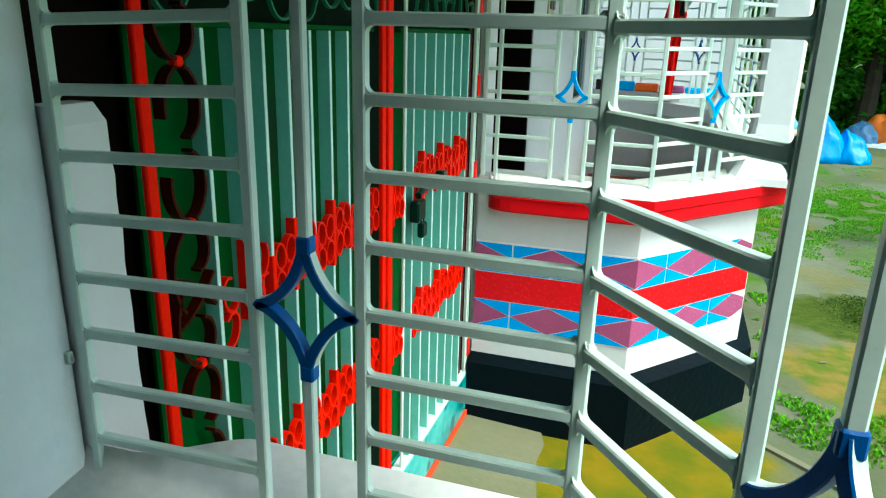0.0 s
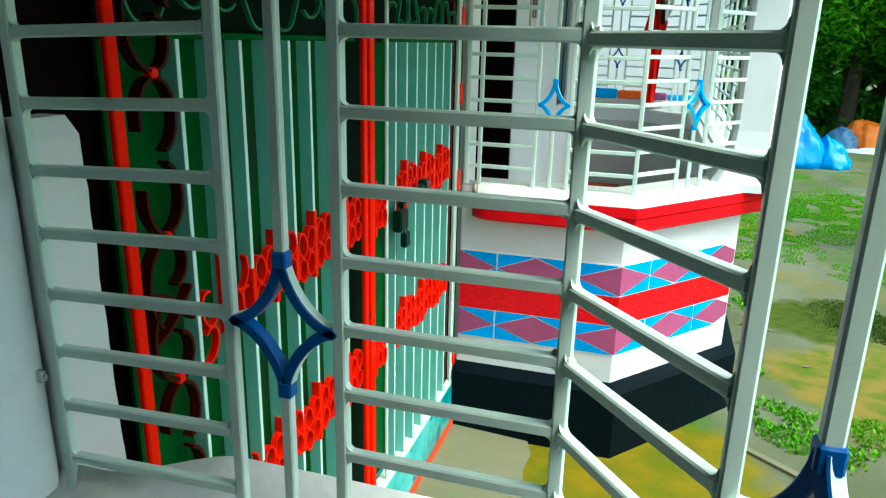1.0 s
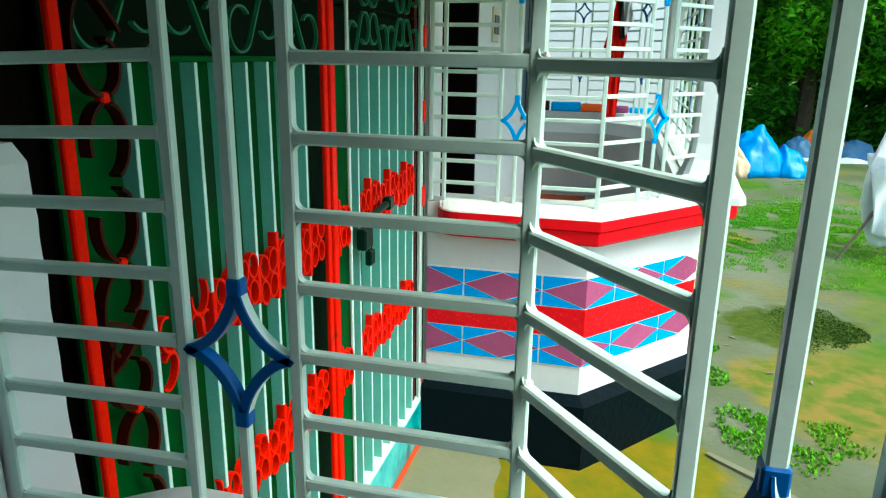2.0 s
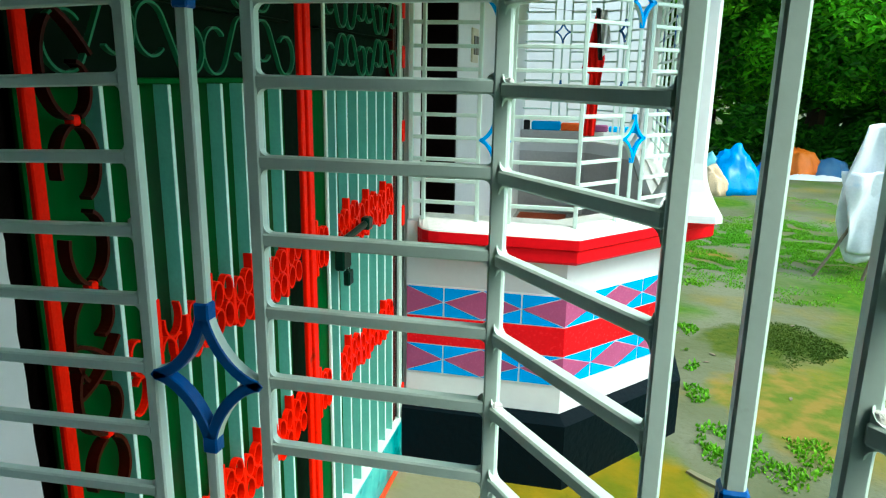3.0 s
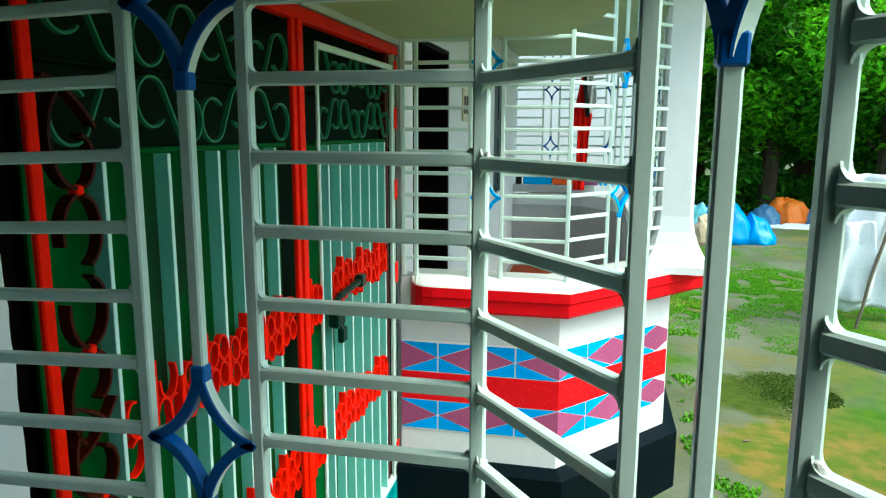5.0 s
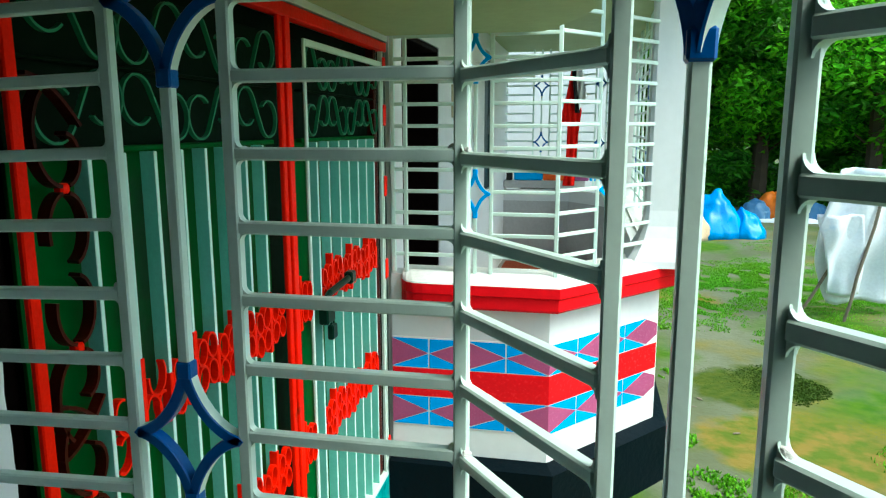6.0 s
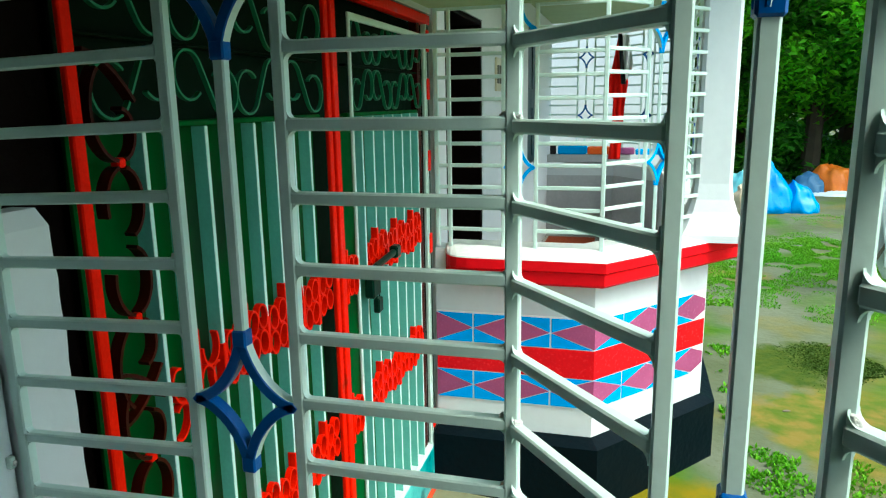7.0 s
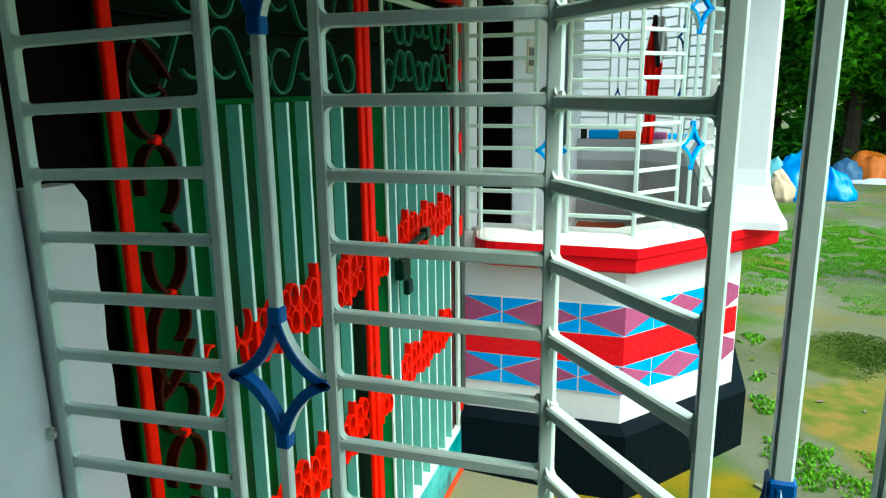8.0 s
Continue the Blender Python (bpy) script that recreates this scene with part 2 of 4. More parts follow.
def thing(name, label, category, group="", kind=""):
    ob = tagged(new(name), label, category, group, kind)
    ob.matrix_basis = PLACE[0]
    return ob


def box(lo, hi, bev=0.0, bm=None):
    bm = bm or bmesh.new()
    r = bmesh.ops.create_cube(bm, size=1.0)
    lo, hi = Vector(lo), Vector(hi)
    for v in r["verts"]:
        v.co = Vector([(lo[i] + hi[i]) / 2 + v.co[i] * (hi[i] - lo[i]) for i in range(3)])
    if bev:
        es = list({e for v in r["verts"] for e in v.link_edges})
        bmesh.ops.bevel(bm, geom=es, offset=bev, segments=1, affect="EDGES")
    return bm


def bar_mesh(length, w=0.016, d=0.016, bev=0.0025):
    """A square bar along +x from 0 to length, with eased edges."""
    return box((0, -d / 2, -w / 2), (length, d / 2, w / 2), bev)


def mesh_of(bm, name, mat):
    bmesh.ops.recalc_face_normals(bm, faces=bm.faces)
    me = bpy.data.meshes.new(name)
    bm.to_mesh(me)
    bm.free()
    me.materials.append(M[mat])
    return me


def sweep(points, axis, w, d, closed=False, bm=None, ring=0):
    """A strip swept along a plane curve: w across in the plane, d along axis. ring: number of sides for a round section."""
    bm = bm or bmesh.new()
    pts, axis = [Vector(p) for p in points], Vector(axis).normalized()
    n, rows = len(pts), []
    for i, p in enumerate(pts):
        a = pts[i - 1] if (i or closed) else p
        c = pts[(i + 1) % n] if (i < n - 1 or closed) else p
        t = (c - a).normalized()
        s = axis.cross(t).normalized()
        if ring:
            sec = [(math.cos(2 * math.pi * k / ring) / 2, math.sin(2 * math.pi * k / ring) / 2) for k in range(ring)]
        else:
            sec = [(-0.5, -0.5), (0.5, -0.5), (0.5, 0.5), (-0.5, 0.5)]
        rows.append([bm.verts.new(p + s * (u * w) + axis * (v * d)) for u, v in sec])
    k = len(rows[0])
    for i in range(n if closed else n - 1):
        for j in range(k):
            bm.faces.new((rows[i][j], rows[i][(j + 1) % k], rows[(i + 1) % n][(j + 1) % k], rows[(i + 1) % n][j]))
    if not closed:
        bm.faces.new(rows[0])
        bm.faces.new(rows[-1][::-1])
    return bm


def along(path, profile, side=1, grow=None):
    """A profile of (outward offset, z) corners carried along a plan line with mitred corners. side 1: outward is to the right of the way."""
    bm = bmesh.new()
    p = [Vector(q) for q in path]
    n, rows = len(p), []
    for i in range(n):
        d1 = (p[i] - p[i - 1]).normalized() if i else (p[1] - p[0]).normalized()
        d2 = (p[i + 1] - p[i]).normalized() if i < n - 1 else d1
        n1, n2 = Vector((d1.y, -d1.x)) * side, Vector((d2.y, -d2.x)) * side
        b = (n1 + n2).normalized()
        b /= max(0.3, b.dot(n1))
        g = grow[i] if grow else 1.0
        rows.append([bm.verts.new((p[i].x + b.x * (o * g if o > 0 else o), p[i].y + b.y * (o * g if o > 0 else o), z)) for o, z in profile])
    k = len(profile)
    for i in range(n - 1):
        for j in range(k):
            bm.faces.new((rows[i][j], rows[i][(j + 1) % k], rows[i + 1][(j + 1) % k], rows[i + 1][j]))
    bm.faces.new(rows[0])
    bm.faces.new(rows[-1][::-1])
    return bm


def prism(poly, z0, z1):
    bm = bmesh.new()
    lo = [bm.verts.new((x, y, z0)) for x, y in poly]
    hi = [bm.verts.new((x, y, z1)) for x, y in poly]
    bm.faces.new(lo)
    bm.faces.new(hi)
    for i in range(len(poly)):
        j = (i + 1) % len(poly)
        bm.faces.new((lo[i], lo[j], hi[j], hi[i]))
    return bm


def structure(name, bm, mat, label, category):
    return tagged(part(name, bm, mat), label, category, kind="structure")


# ---- plan ----
D = 2.318            # from the near balcony's side grille to the far one's, in the wing's units
XW = -0.83           # the house front
TOP = 2.75           # far balcony ceiling
NEAR_TOP = 2.42
FLOOR = 0.45
BACK = 7.0           # the far balcony's other end
SOFFIT = 2.333       # porch ceiling
XN = -0.858          # inner face of the near balcony's house wall
YG = 2.452           # the gate's far end


def ground_z(y):
    """The yard climbs gently away from the house."""
    return -0.035 + 0.022 * max(0.0, min(y, 16.0) - 2.5)


def far(x, y):
    return (x, y)


def near(x, y):
    """The near balcony mirrors the far one across the porch."""
    return (x + (0.035 if x > XW + 0.02 else 0.0), D - y)


# ---- ground ----
PLACE[0] = WING
bm = bmesh.new()
bmesh.ops.create_grid(bm, x_segments=90, y_segments=90, size=1.0)
for v in bm.verts:
    u, w = v.co.x, v.co.y
    v.co.x = 1.5 + math.copysign(abs(u) ** 3 * 400 + abs(u) * 7, u)
    v.co.y = 5 + math.copysign(abs(w) ** 3 * 400 + abs(w) * 7, w)
    r = max(0.0, v.co.x - 0.8)
    v.co.z = ground_z(v.co.y) + min(1, r) * 0.03 * noise.noise(Vector((v.co.x * 0.9, v.co.y * 0.9, 0)))
structure("ground", bm, "ground", "grey-green earth yard with patchy grass and moss", "ground")
bm = prism([(-1.0, 0.02), (-0.36, 0.02), (-0.33, 0.5), (-0.37, 1.2), (-0.35, 1.7), (-0.41, 2.0), (-0.40, 2.15), (-0.45, 2.30), (-1.0, 2.30)], -0.3, 0.012)
for v in bm.verts:
    if v.co.z > 0:
        v.co.z -= 0.040 * max(0, v.co.x - XW) / 0.48
structure("pavement", bm, "concrete", "worn concrete apron in front of the gate", "pavement")
bm = prism([(0.60, 2.57), (0.645, 2.535), (0.83, 2.395), (1.02, 2.20), (1.25, 1.80), (1.22, 1.78), (1.00, 2.16), (0.81, 2.36), (0.63, 2.50), (0.58, 2.55)], -0.2, -0.018)
structure("kerb", bm, "concrete", "low pale concrete edging strip set in the yard", "kerb")

# ---- house front ----
def wall_piece(name, y0, y1, z0, z1, mat="wall", x0=XW - 0.22, x1=XW, label="white painted plaster house wall"):
    return structure(name, box((x0, y0, z0), (x1, y1, z1)), mat, label, "wall")


PLACE[0] = HERE
wall_piece("wall_near", -1.0, -0.004, -0.1, 2.95, "inner", x1=XN, label="pale blue-white painted plaster wall inside the balcony")
# out of view from here back, so toned dark against bounce
wall_piece("wall_near_rest", -4.8, -1.0, -0.1, 2.95, "dull", x1=XN, label="unseen balcony wall toned dark to cut bounced light")
wall_piece("wall_gate_head", 0.0, YG + 0.06, 2.476, 2.95, x1=-0.812)
PLACE[0] = WING
wall_piece("wall_far_a", 2.335, 2.56, -0.1, TOP)
wall_piece("wall_far_door_head", 2.56, 3.44, 2.40, TOP)
wall_piece("wall_far_door_sill", 2.56, 3.44, -0.1, FLOOR)
wall_piece("wall_far_b", 3.44, 5.38, -0.1, TOP)
wall_piece("wall_far_window_head", 5.38, 6.05, 2.60, TOP)
wall_piece("wall_far_window_sill", 5.38, 6.05, -0.1, 1.35)
wall_piece("wall_far_c", 6.05, 7.2, -0.1, TOP)
# rooms behind the openings, their darkness put into a near-black colour
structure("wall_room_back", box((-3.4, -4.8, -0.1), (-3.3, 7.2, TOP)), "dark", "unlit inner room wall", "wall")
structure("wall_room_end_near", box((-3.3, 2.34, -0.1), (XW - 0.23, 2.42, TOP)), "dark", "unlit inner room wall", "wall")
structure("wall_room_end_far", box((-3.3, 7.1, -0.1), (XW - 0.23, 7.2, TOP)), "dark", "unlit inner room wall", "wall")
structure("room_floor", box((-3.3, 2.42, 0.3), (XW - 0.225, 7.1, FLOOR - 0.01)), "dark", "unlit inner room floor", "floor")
PLACE[0] = HERE
# white pier beside the gate, ragged where the paint meets the brown post
bm = bmesh.new()
rows = []
for i in range(61):
    z = 1.90 * i / 60
    r = 0.012 if i == 60 else 0.0
    e = 0.108 + 0.022 * (1.90 - z) + 0.004 * noise.noise(Vector((0, 3.1, z * 14))) + 0.0035 * noise.noise(Vector((5, 0, z * 60)))
    rows.append([bm.verts.new(q) for q in ((XW - r, 0.0, z), (XW - r, e - r, z), (XW - 0.06, e - r, z), (XW - 0.06, 0.0, z))])
for a, b in zip(rows, rows[1:]):
    for j in range(4):
        bm.faces.new((a[j], a[(j + 1) % 4], b[(j + 1) % 4], b[j]))
bm.faces.new(rows[0]), bm.faces.new(rows[-1])
structure("pier", bm, "wall", "white plastered pier with a ragged paint edge beside the gate", "pier")
# near-black brown slab set back behind the pier and above it
structure("wall_pier", box((XW - 0.22, 0.0, -0.1), (XW - 0.062, 0.206, 2.47)), "brown", "near-black brown lining beside the gate", "wall")
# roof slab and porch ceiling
# unseen from below; its dark colour holds the inner light down
structure("ceiling_near", prism([(XN, -4.7), (0.68, -4.7), (0.68, -0.74), (0.56, -0.56), (0.13, -0.012), (XN, -0.012)], NEAR_TOP, NEAR_TOP + 0.12), "dull", "unseen balcony ceiling toned dark to cut bounced light", "ceiling")
PLACE[0] = WING
structure("ceiling_far", box((XW, D - 0.02, TOP), (0.9, 7.2, TOP + 0.12)), "soffit", "pale painted balcony ceiling", "ceiling")
# the outward bulge up to y 0.95 is unseen, added to block skylight
structure("porch_ceiling", prism([(XW, -0.04), (0.42, -0.04), (0.36, 0.40), (0.10, 0.95), (0.10, 1.68), (0.06, 1.87), (-0.02, 2.08), (-0.12, D - 0.03), (XW, D - 0.03)], SOFFIT, SOFFIT + 0.14), "soffit", "pale greenish porch ceiling slab", "ceiling")
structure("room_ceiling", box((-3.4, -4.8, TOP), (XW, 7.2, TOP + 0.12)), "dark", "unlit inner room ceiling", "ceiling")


# ---- balconies ----
def balcony(at, side, tag):
    """Parapet, ledge, plinth, floor and corner columns of one balcony."""
    PLACE[0] = WING if tag == "far" else HERE
    cx = -0.066 if tag == "far" else -0.055
    wall = [at(XW, D), at(cx, D), at(0.485, 2.985), at(0.485, 6.38), at(-0.055, 7.03), at(XW, 7.03)]
    th = 0.13 if tag == "far" else 0.10
    structure("parapet_" + tag, along(wall, [(0, 0.29), (0, 1.235), (-th, 1.235), (-th, 0.29)], side), "wall", "white painted parapet wall of the bay balcony", "parapet")
    # grey far lining, near-black near one: the unlit inside put into the colour
    structure("parapet_lining_" + tag, along(wall, [(-th - 0.002, FLOOR), (-th - 0.002, 1.12), (-th - 0.012, 1.12), (-th - 0.012, FLOOR)], side), "grey" if tag == "far" else "dull", "inner face of the balcony parapet, toned darker than the wall", "parapet")
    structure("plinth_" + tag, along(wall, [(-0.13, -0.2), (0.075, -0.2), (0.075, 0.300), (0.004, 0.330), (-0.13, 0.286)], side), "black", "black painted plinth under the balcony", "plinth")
    if tag == "far":
        ends, g = [at(x, D) for x in (-0.775, -0.755, -0.735, -0.70, -0.65)], [0.08, 0.45, 0.72, 0.92, 1.0]
    else:
        run = [i / 15 for i in range(16)]
        ends = [at(XN, D)] + [at(-0.80 + 0.20 * k, D) for k in run]
        g = [0.02] + [0.03 + 1.10 * k * k * (3 - 2 * k) for k in run]
    path = ends + [wall[1], at(0.565, 3.071), at(0.565, 6.30), wall[4], at(-0.65, 7.03)]
    up = 0.0 if tag == "far" else 0.090
    grow = g + [1.0 if tag == "far" else 1.13] * 5
    ledge = structure("ledge_" + tag, along(path, [(-th - 0.02, 1.236), (-th - 0.02, 1.250), (-0.01, 1.254 + up * 0.1), (0.100, 1.219 + up), (0.103, 1.213 + up), (0.02, 1.213 + up * 0.1)], side, grow), "ledge", "white painted balcony ledge with a sloping top", "ledge")
    if tag == "near":
        for p in ledge.data.polygons:
            p.use_smooth = True
    structure("ledge_band_" + tag, along(path, [(max(o, 0.0 if tag == "far" else 0.078), z + up - (0.0 if tag == "far" else 0.014)) for o, z in ((0.001, 1.212), (0.105, 1.212), (0.105, 1.168), (0.092, 1.158), (0.092, 1.106), (0.080, 1.094), (0.001, 1.088))], side, grow), "red", "red painted stepped moulding under the balcony ledge", "moulding")
    floor = [at(XW, D + 0.1), at(-0.1, D + 0.1), at(0.36, 3.0), at(0.36, 6.3), at(-0.1, 6.9), at(XW, 6.9)]
    # the near floor is unseen and takes the dark anti-bounce tone
    structure("floor_" + tag, prism(floor, 0.2, FLOOR), "floor" if tag == "far" else "dull", "grey polished balcony floor", "floor")
    for y in (2.955, 6.40):
        cx, cy = at(0.476, y)
        bm = bmesh.new()
        rings = []
        for z, h in ((1.215, 0.182), (1.25, 0.178), (1.30, 0.148), (1.36, 0.118), (1.42, 0.099), (1.50, 0.089), (2.2, 0.087), ((TOP if tag == "far" else NEAR_TOP) + 0.01, 0.087)):
            rings.append([bm.verts.new((cx + u * h, cy + w * h, z)) for u, w in
                          ((1, -0.8), (1, 0.8), (0.8, 1), (-0.8, 1), (-1, 0.8), (-1, -0.8), (-0.8, -1), (0.8, -1))])
        for a, b in zip(rings, rings[1:]):
            for j in range(8):
                bm.faces.new((a[j], a[(j + 1) % 8], b[(j + 1) % 8], b[j]))
        bm.faces.new(rings[0]), bm.faces.new(rings[-1])
        structure("column_" + tag, bm, "wall", "white painted column flaring out onto the ledge", "column")


balcony(far, 1, "far")
balcony(near, -1, "near")
# unseen wall added where a grille would be, to shut out yard light
structure("wall_near_front", box((0.46, -4.68, 1.26), (0.60, -0.76, TOP)), "dull", "unseen dark front wall added to keep light out of the balcony", "wall")
structure("wall_near_end", box((XN, -4.8, -0.1), (0.6, -4.68, TOP)), "dull", "unseen end wall closing the balcony, toned dark to cut bounced light", "wall")

# ---- window grilles ----
BW = 0.0172
_bars = {}


def bar_data(length, mat="bar", w=BW):
    key = (round(length, 3), mat, w)
    if key not in _bars:
        _bars[key] = mesh_of(bar_mesh(length, w, w), "bar", mat)
    return _bars[key]


def bar_between(a, b, parent, mat="bar", name="bar", w=BW):
    a, b = Vector(a), Vector(b)
    ob = part(name, bar_data((b - a).length, mat, w), None, parent)
    ob.matrix_basis = Matrix.Translation(a) @ (b - a).to_track_quat("X", "Z").to_matrix().to_4x4()
    return ob


def diamond_mesh(half, h, mat, w=0.0165, d=0.021):
    """A four-pointed star of inward-curved flat bar in the xz plane, round the origin; its outer edges are left white."""
    bm = bmesh.new()
    white, rows, count = [], [], 16
    for q in range(4):
        for i in range(count):
            a = math.pi / 2 * (q + i / count)
            c, z = math.cos(a), math.sin(a)
            p = Vector((math.copysign(abs(c) ** 3.1, c) * half, 0, math.copysign(abs(z) ** 3.1, z) * h))
            if i == 0:
                n, e, k = p.normalized(), w * 0.40, 1.6
            else:
                t = Vector((-abs(c) ** 2.1 * z * half, 0, abs(z) ** 2.1 * c * h))
                n = Vector((t.z, 0, -t.x)).normalized()
                n = n if n.dot(p) > 0 else -n
                e, k = w * 0.5, 1.0
            rows.append([bm.verts.new(p + n * (u * e) + Vector((0, v * d / 2, 0))) for u, v in
                         ((1, -0.8), (0.8, -1), (-0.8 * k, -1), (-k, -0.8), (-k, 0.8), (-0.8 * k, 1), (0.8, 1), (1, 0.8))])
    for i, q in enumerate(rows):
        t = rows[(i + 1) % len(rows)]
        for j in range(8):
            f = bm.faces.new((q[j], q[(j + 1) % 8], t[(j + 1) % 8], t[j]))
            if j == 7:
                white.append(f)
    for f in white:
        f.material_index = 1
    me = mesh_of(bm, "diamond", mat)
    me.materials.append(M["bar"])
    return me


def fillet_mesh(r=0.0085, d=0.013):
    """The rounded run of weld and paint in the corner between a bar (x) and a post (z)."""
    bm = bmesh.new()
    pts = [(0, 0), (r * 1.25, 0)] + [(r * (1.25 - 1.25 * math.sin(a)), r * (1.25 - 1.25 * math.cos(a))) for a in [math.pi / 2 * i / 5 for i in range(1, 5)]] + [(0, r * 1.25)]
    f, b = ([bm.verts.new((x, y * d / 2, z)) for x, z in pts] for y in (-1, 1))
    bm.faces.new(f), bm.faces.new(b[::-1])
    for i in range(len(pts)):
        j = (i + 1) % len(pts)
        bm.faces.new((f[i], f[j], b[j], b[i]))
    return mesh_of(bm, "weld_fillet", "bar")


FILLET = fillet_mesh()
BEAD = bmesh.new()
bmesh.ops.create_icosphere(BEAD, subdivisions=2, radius=0.010)
for v in BEAD.verts:
    v.co *= 1 + 0.35 * noise.noise(v.co * 160)
BEAD = mesh_of(BEAD, "weld_bead", "weld")

JOINTS = [1.24 + 0.1 * k for k in range(15)]


def grille(p0, p1, posts, stars, name, label, star_mat="blue", z0=1.245, beads=False, first=True, last=True, top=TOP, dz=0.0, sag=0.0):
    """Posts at distances along p0-p1; plain bays have cross bars each 0.1 m, star bays carry diamonds on a middle post."""
    g = thing(name, label, "window grille", "balcony grilles")
    a, b = Vector(p0), Vector(p1)
    way = (b - a).normalized()
    yaw = math.atan2(way.y, way.x)

    def at(s, z):
        return (a.x + way.x * s, a.y + way.y * s, z)

    for i, s in enumerate(posts):
        if (i == 0 and not first) or (i == len(posts) - 1 and not last):
            continue
        bar_between(at(s, z0), at(s, top), g, name="post", w=0.0195 if i in (0, len(posts) - 1) else 0.018)
    for i in range(len(posts) - 1):
        s0, s1 = posts[i], posts[i + 1]
        if i in stars:
            mid, half = (s0 + s1) / 2, (s1 - s0) / 2
            data = diamond_mesh(half - 0.007, 0.107, star_mat)
            zs = z0
            for c in (1.632 + dz, 2.239 + dz):
                ob = part("diamond", data, None, g, "blue diamond of curved flat bar")
                ob.matrix_basis = pose(*at(mid, c), 0, 0, math.degrees(yaw))
                for sgn in (-1, 1):
                    bar_between(at(mid, c + sgn * 0.100 - 0.013), at(mid, c + sgn * 0.100 + 0.013), g, star_mat, "collar", 0.0225)
                bar_between(at(mid, zs), at(mid, c - 0.10), g, name="middle_post")
                zs = c + 0.10
            bar_between(at(mid, zs), at(mid, top), g, name="middle_post")
        else:
            for k, z in enumerate([q + dz for q in JOINTS[1:] if q < top - 0.02]):
                z += 0.003 * noise.noise(Vector((s0 * 9, z * 7, a.y)))
                drop = sag if i == len(posts) - 2 else 0.0
                bar_between(at(s0 + 0.007, z), at(s1 - 0.007, z - drop), g, name="cross_bar")
                if beads:
                    turn = Matrix.Rotation(yaw, 4, "Z")
                    for s, e, sgn in ((s0 + 0.0088, 0.0, 1), (s1 - 0.0088, drop, -1)):
                        for up in (-1, 1):
                            size = 1 + 0.3 * noise.noise(Vector((s * 31, z * 23, up)))
                            ob = part("weld_fillet", FILLET, None, g)
                            ob.matrix_basis = Matrix.Translation(at(s, z - e + up * 0.0082)) @ turn @ Matrix.Diagonal((sgn * size, 1, up * size, 1))
                    if (k * 7 + i) % 4 == 1:
                        ob = part("weld_bead", BEAD, None, g)
                        ob.matrix_basis = pose(*at(s0 + 0.012, z + 0.009), 40 * k, 25 * i, 70 * k) @ Matrix.Diagonal((0.8, 0.6, 0.5, 1))
    return g


A_POSTS = [0, 0.313, 0.489, 0.828]
B_POSTS = [0, 0.281, 0.457, 0.735]
ang = radians(50.5)
NB = Vector((math.cos(ang), -math.sin(ang)))
FB = Vector((math.cos(radians(51)), math.sin(radians(51))))
PLACE[0] = HERE
grille((0, 0), (-0.83, 0), A_POSTS, (1,), "window_grille", "white painted steel window grille with dark blue diamonds", "blue", beads=True, top=NEAR_TOP, sag=0.012)
grille((0, 0), tuple(NB), B_POSTS, (1,), "window_grille", "white painted steel window grille angled across the balcony corner", "blue", beads=True, first=False, top=NEAR_TOP, dz=-0.004)
PLACE[0] = WING
FC = (-0.046, D)
grille(FC, (-0.83, D), [0, 0.300, 0.450, 0.705, 0.765], (1,), "window_grille", "white painted steel grille of the opposite balcony", "sky_blue", dz=-0.008)
grille(FC, (FC[0] + FB.x, FC[1] + FB.y), B_POSTS, (1,), "window_grille", "white painted steel grille across the opposite balcony corner", "sky_blue", first=False)
C_POSTS = [0.0, 0.45, 0.62, 1.07, 1.52, 1.69, 2.14, 2.59, 2.76, 3.22]
grille((0.515, 3.05), (0.515, 6.3), C_POSTS, (1, 4, 7), "window_grille", "white painted steel front grille of the opposite balcony", "blue")
FD = (-0.035, BACK)
grille(FD, (-0.83, BACK), A_POSTS, (1,), "window_grille", "white painted steel end grille of the opposite balcony", "blue", dz=0.13)
grille(FD, (FD[0] + FB.x, FD[1] - FB.y), B_POSTS, (1,), "window_grille", "white painted steel grille at the balcony's other corner", "blue", first=False, dz=0.13)

PLACE[0] = HERE
lug = thing("wall_lug", "small white steel lug fixing the grille to the wall", "bracket")
part("plate", box((XN, -0.020, 1.470), (XN + 0.012, -0.008, 1.492), 0.002), "bar", lug)
part("bolt", box((XN + 0.012, -0.018, 1.476), (XN + 0.017, -0.010, 1.486), 0.002), "weld", lug)

# ---- tiled bands on the far parapet ----
ROWS = ((0.770, 0.917), (0.475, 0.621))
TILE_T = 0.007


def tile(poly, o, way, out, mat, parent, name="tile", keep=None):
    """A thin tile: corners in (distance along the wall, z), set proud of it."""
    bm = bmesh.new()
    c = [sum(p[i] for p in poly) / len(poly) for i in (0, 1)]
    f, b = [], []
    for s, z in poly:
        d = Vector((c[0] - s, c[1] - z))
        d = d.normalized() * 0.005
        s2, z2 = s + d.x, z + d.y
        if keep is not None and abs(s - keep) < 1e-6:
            s2 = s + (0.0045 if keep > 0 else -0.0005)
        q = Vector((o[0] + way[0] * s2, o[1] + way[1] * s2, z2))
        f.append(bm.verts.new(q + Vector((*out, 0)) * TILE_T))
        b.append(bm.verts.new(q))
    bm.faces.new(f), bm.faces.new(b[::-1])
    for i in range(len(poly)):
        j = (i + 1) % len(poly)
        bm.faces.new((f[i], f[j], b[j], b[i]))
    return part(name, bm, mat, parent)


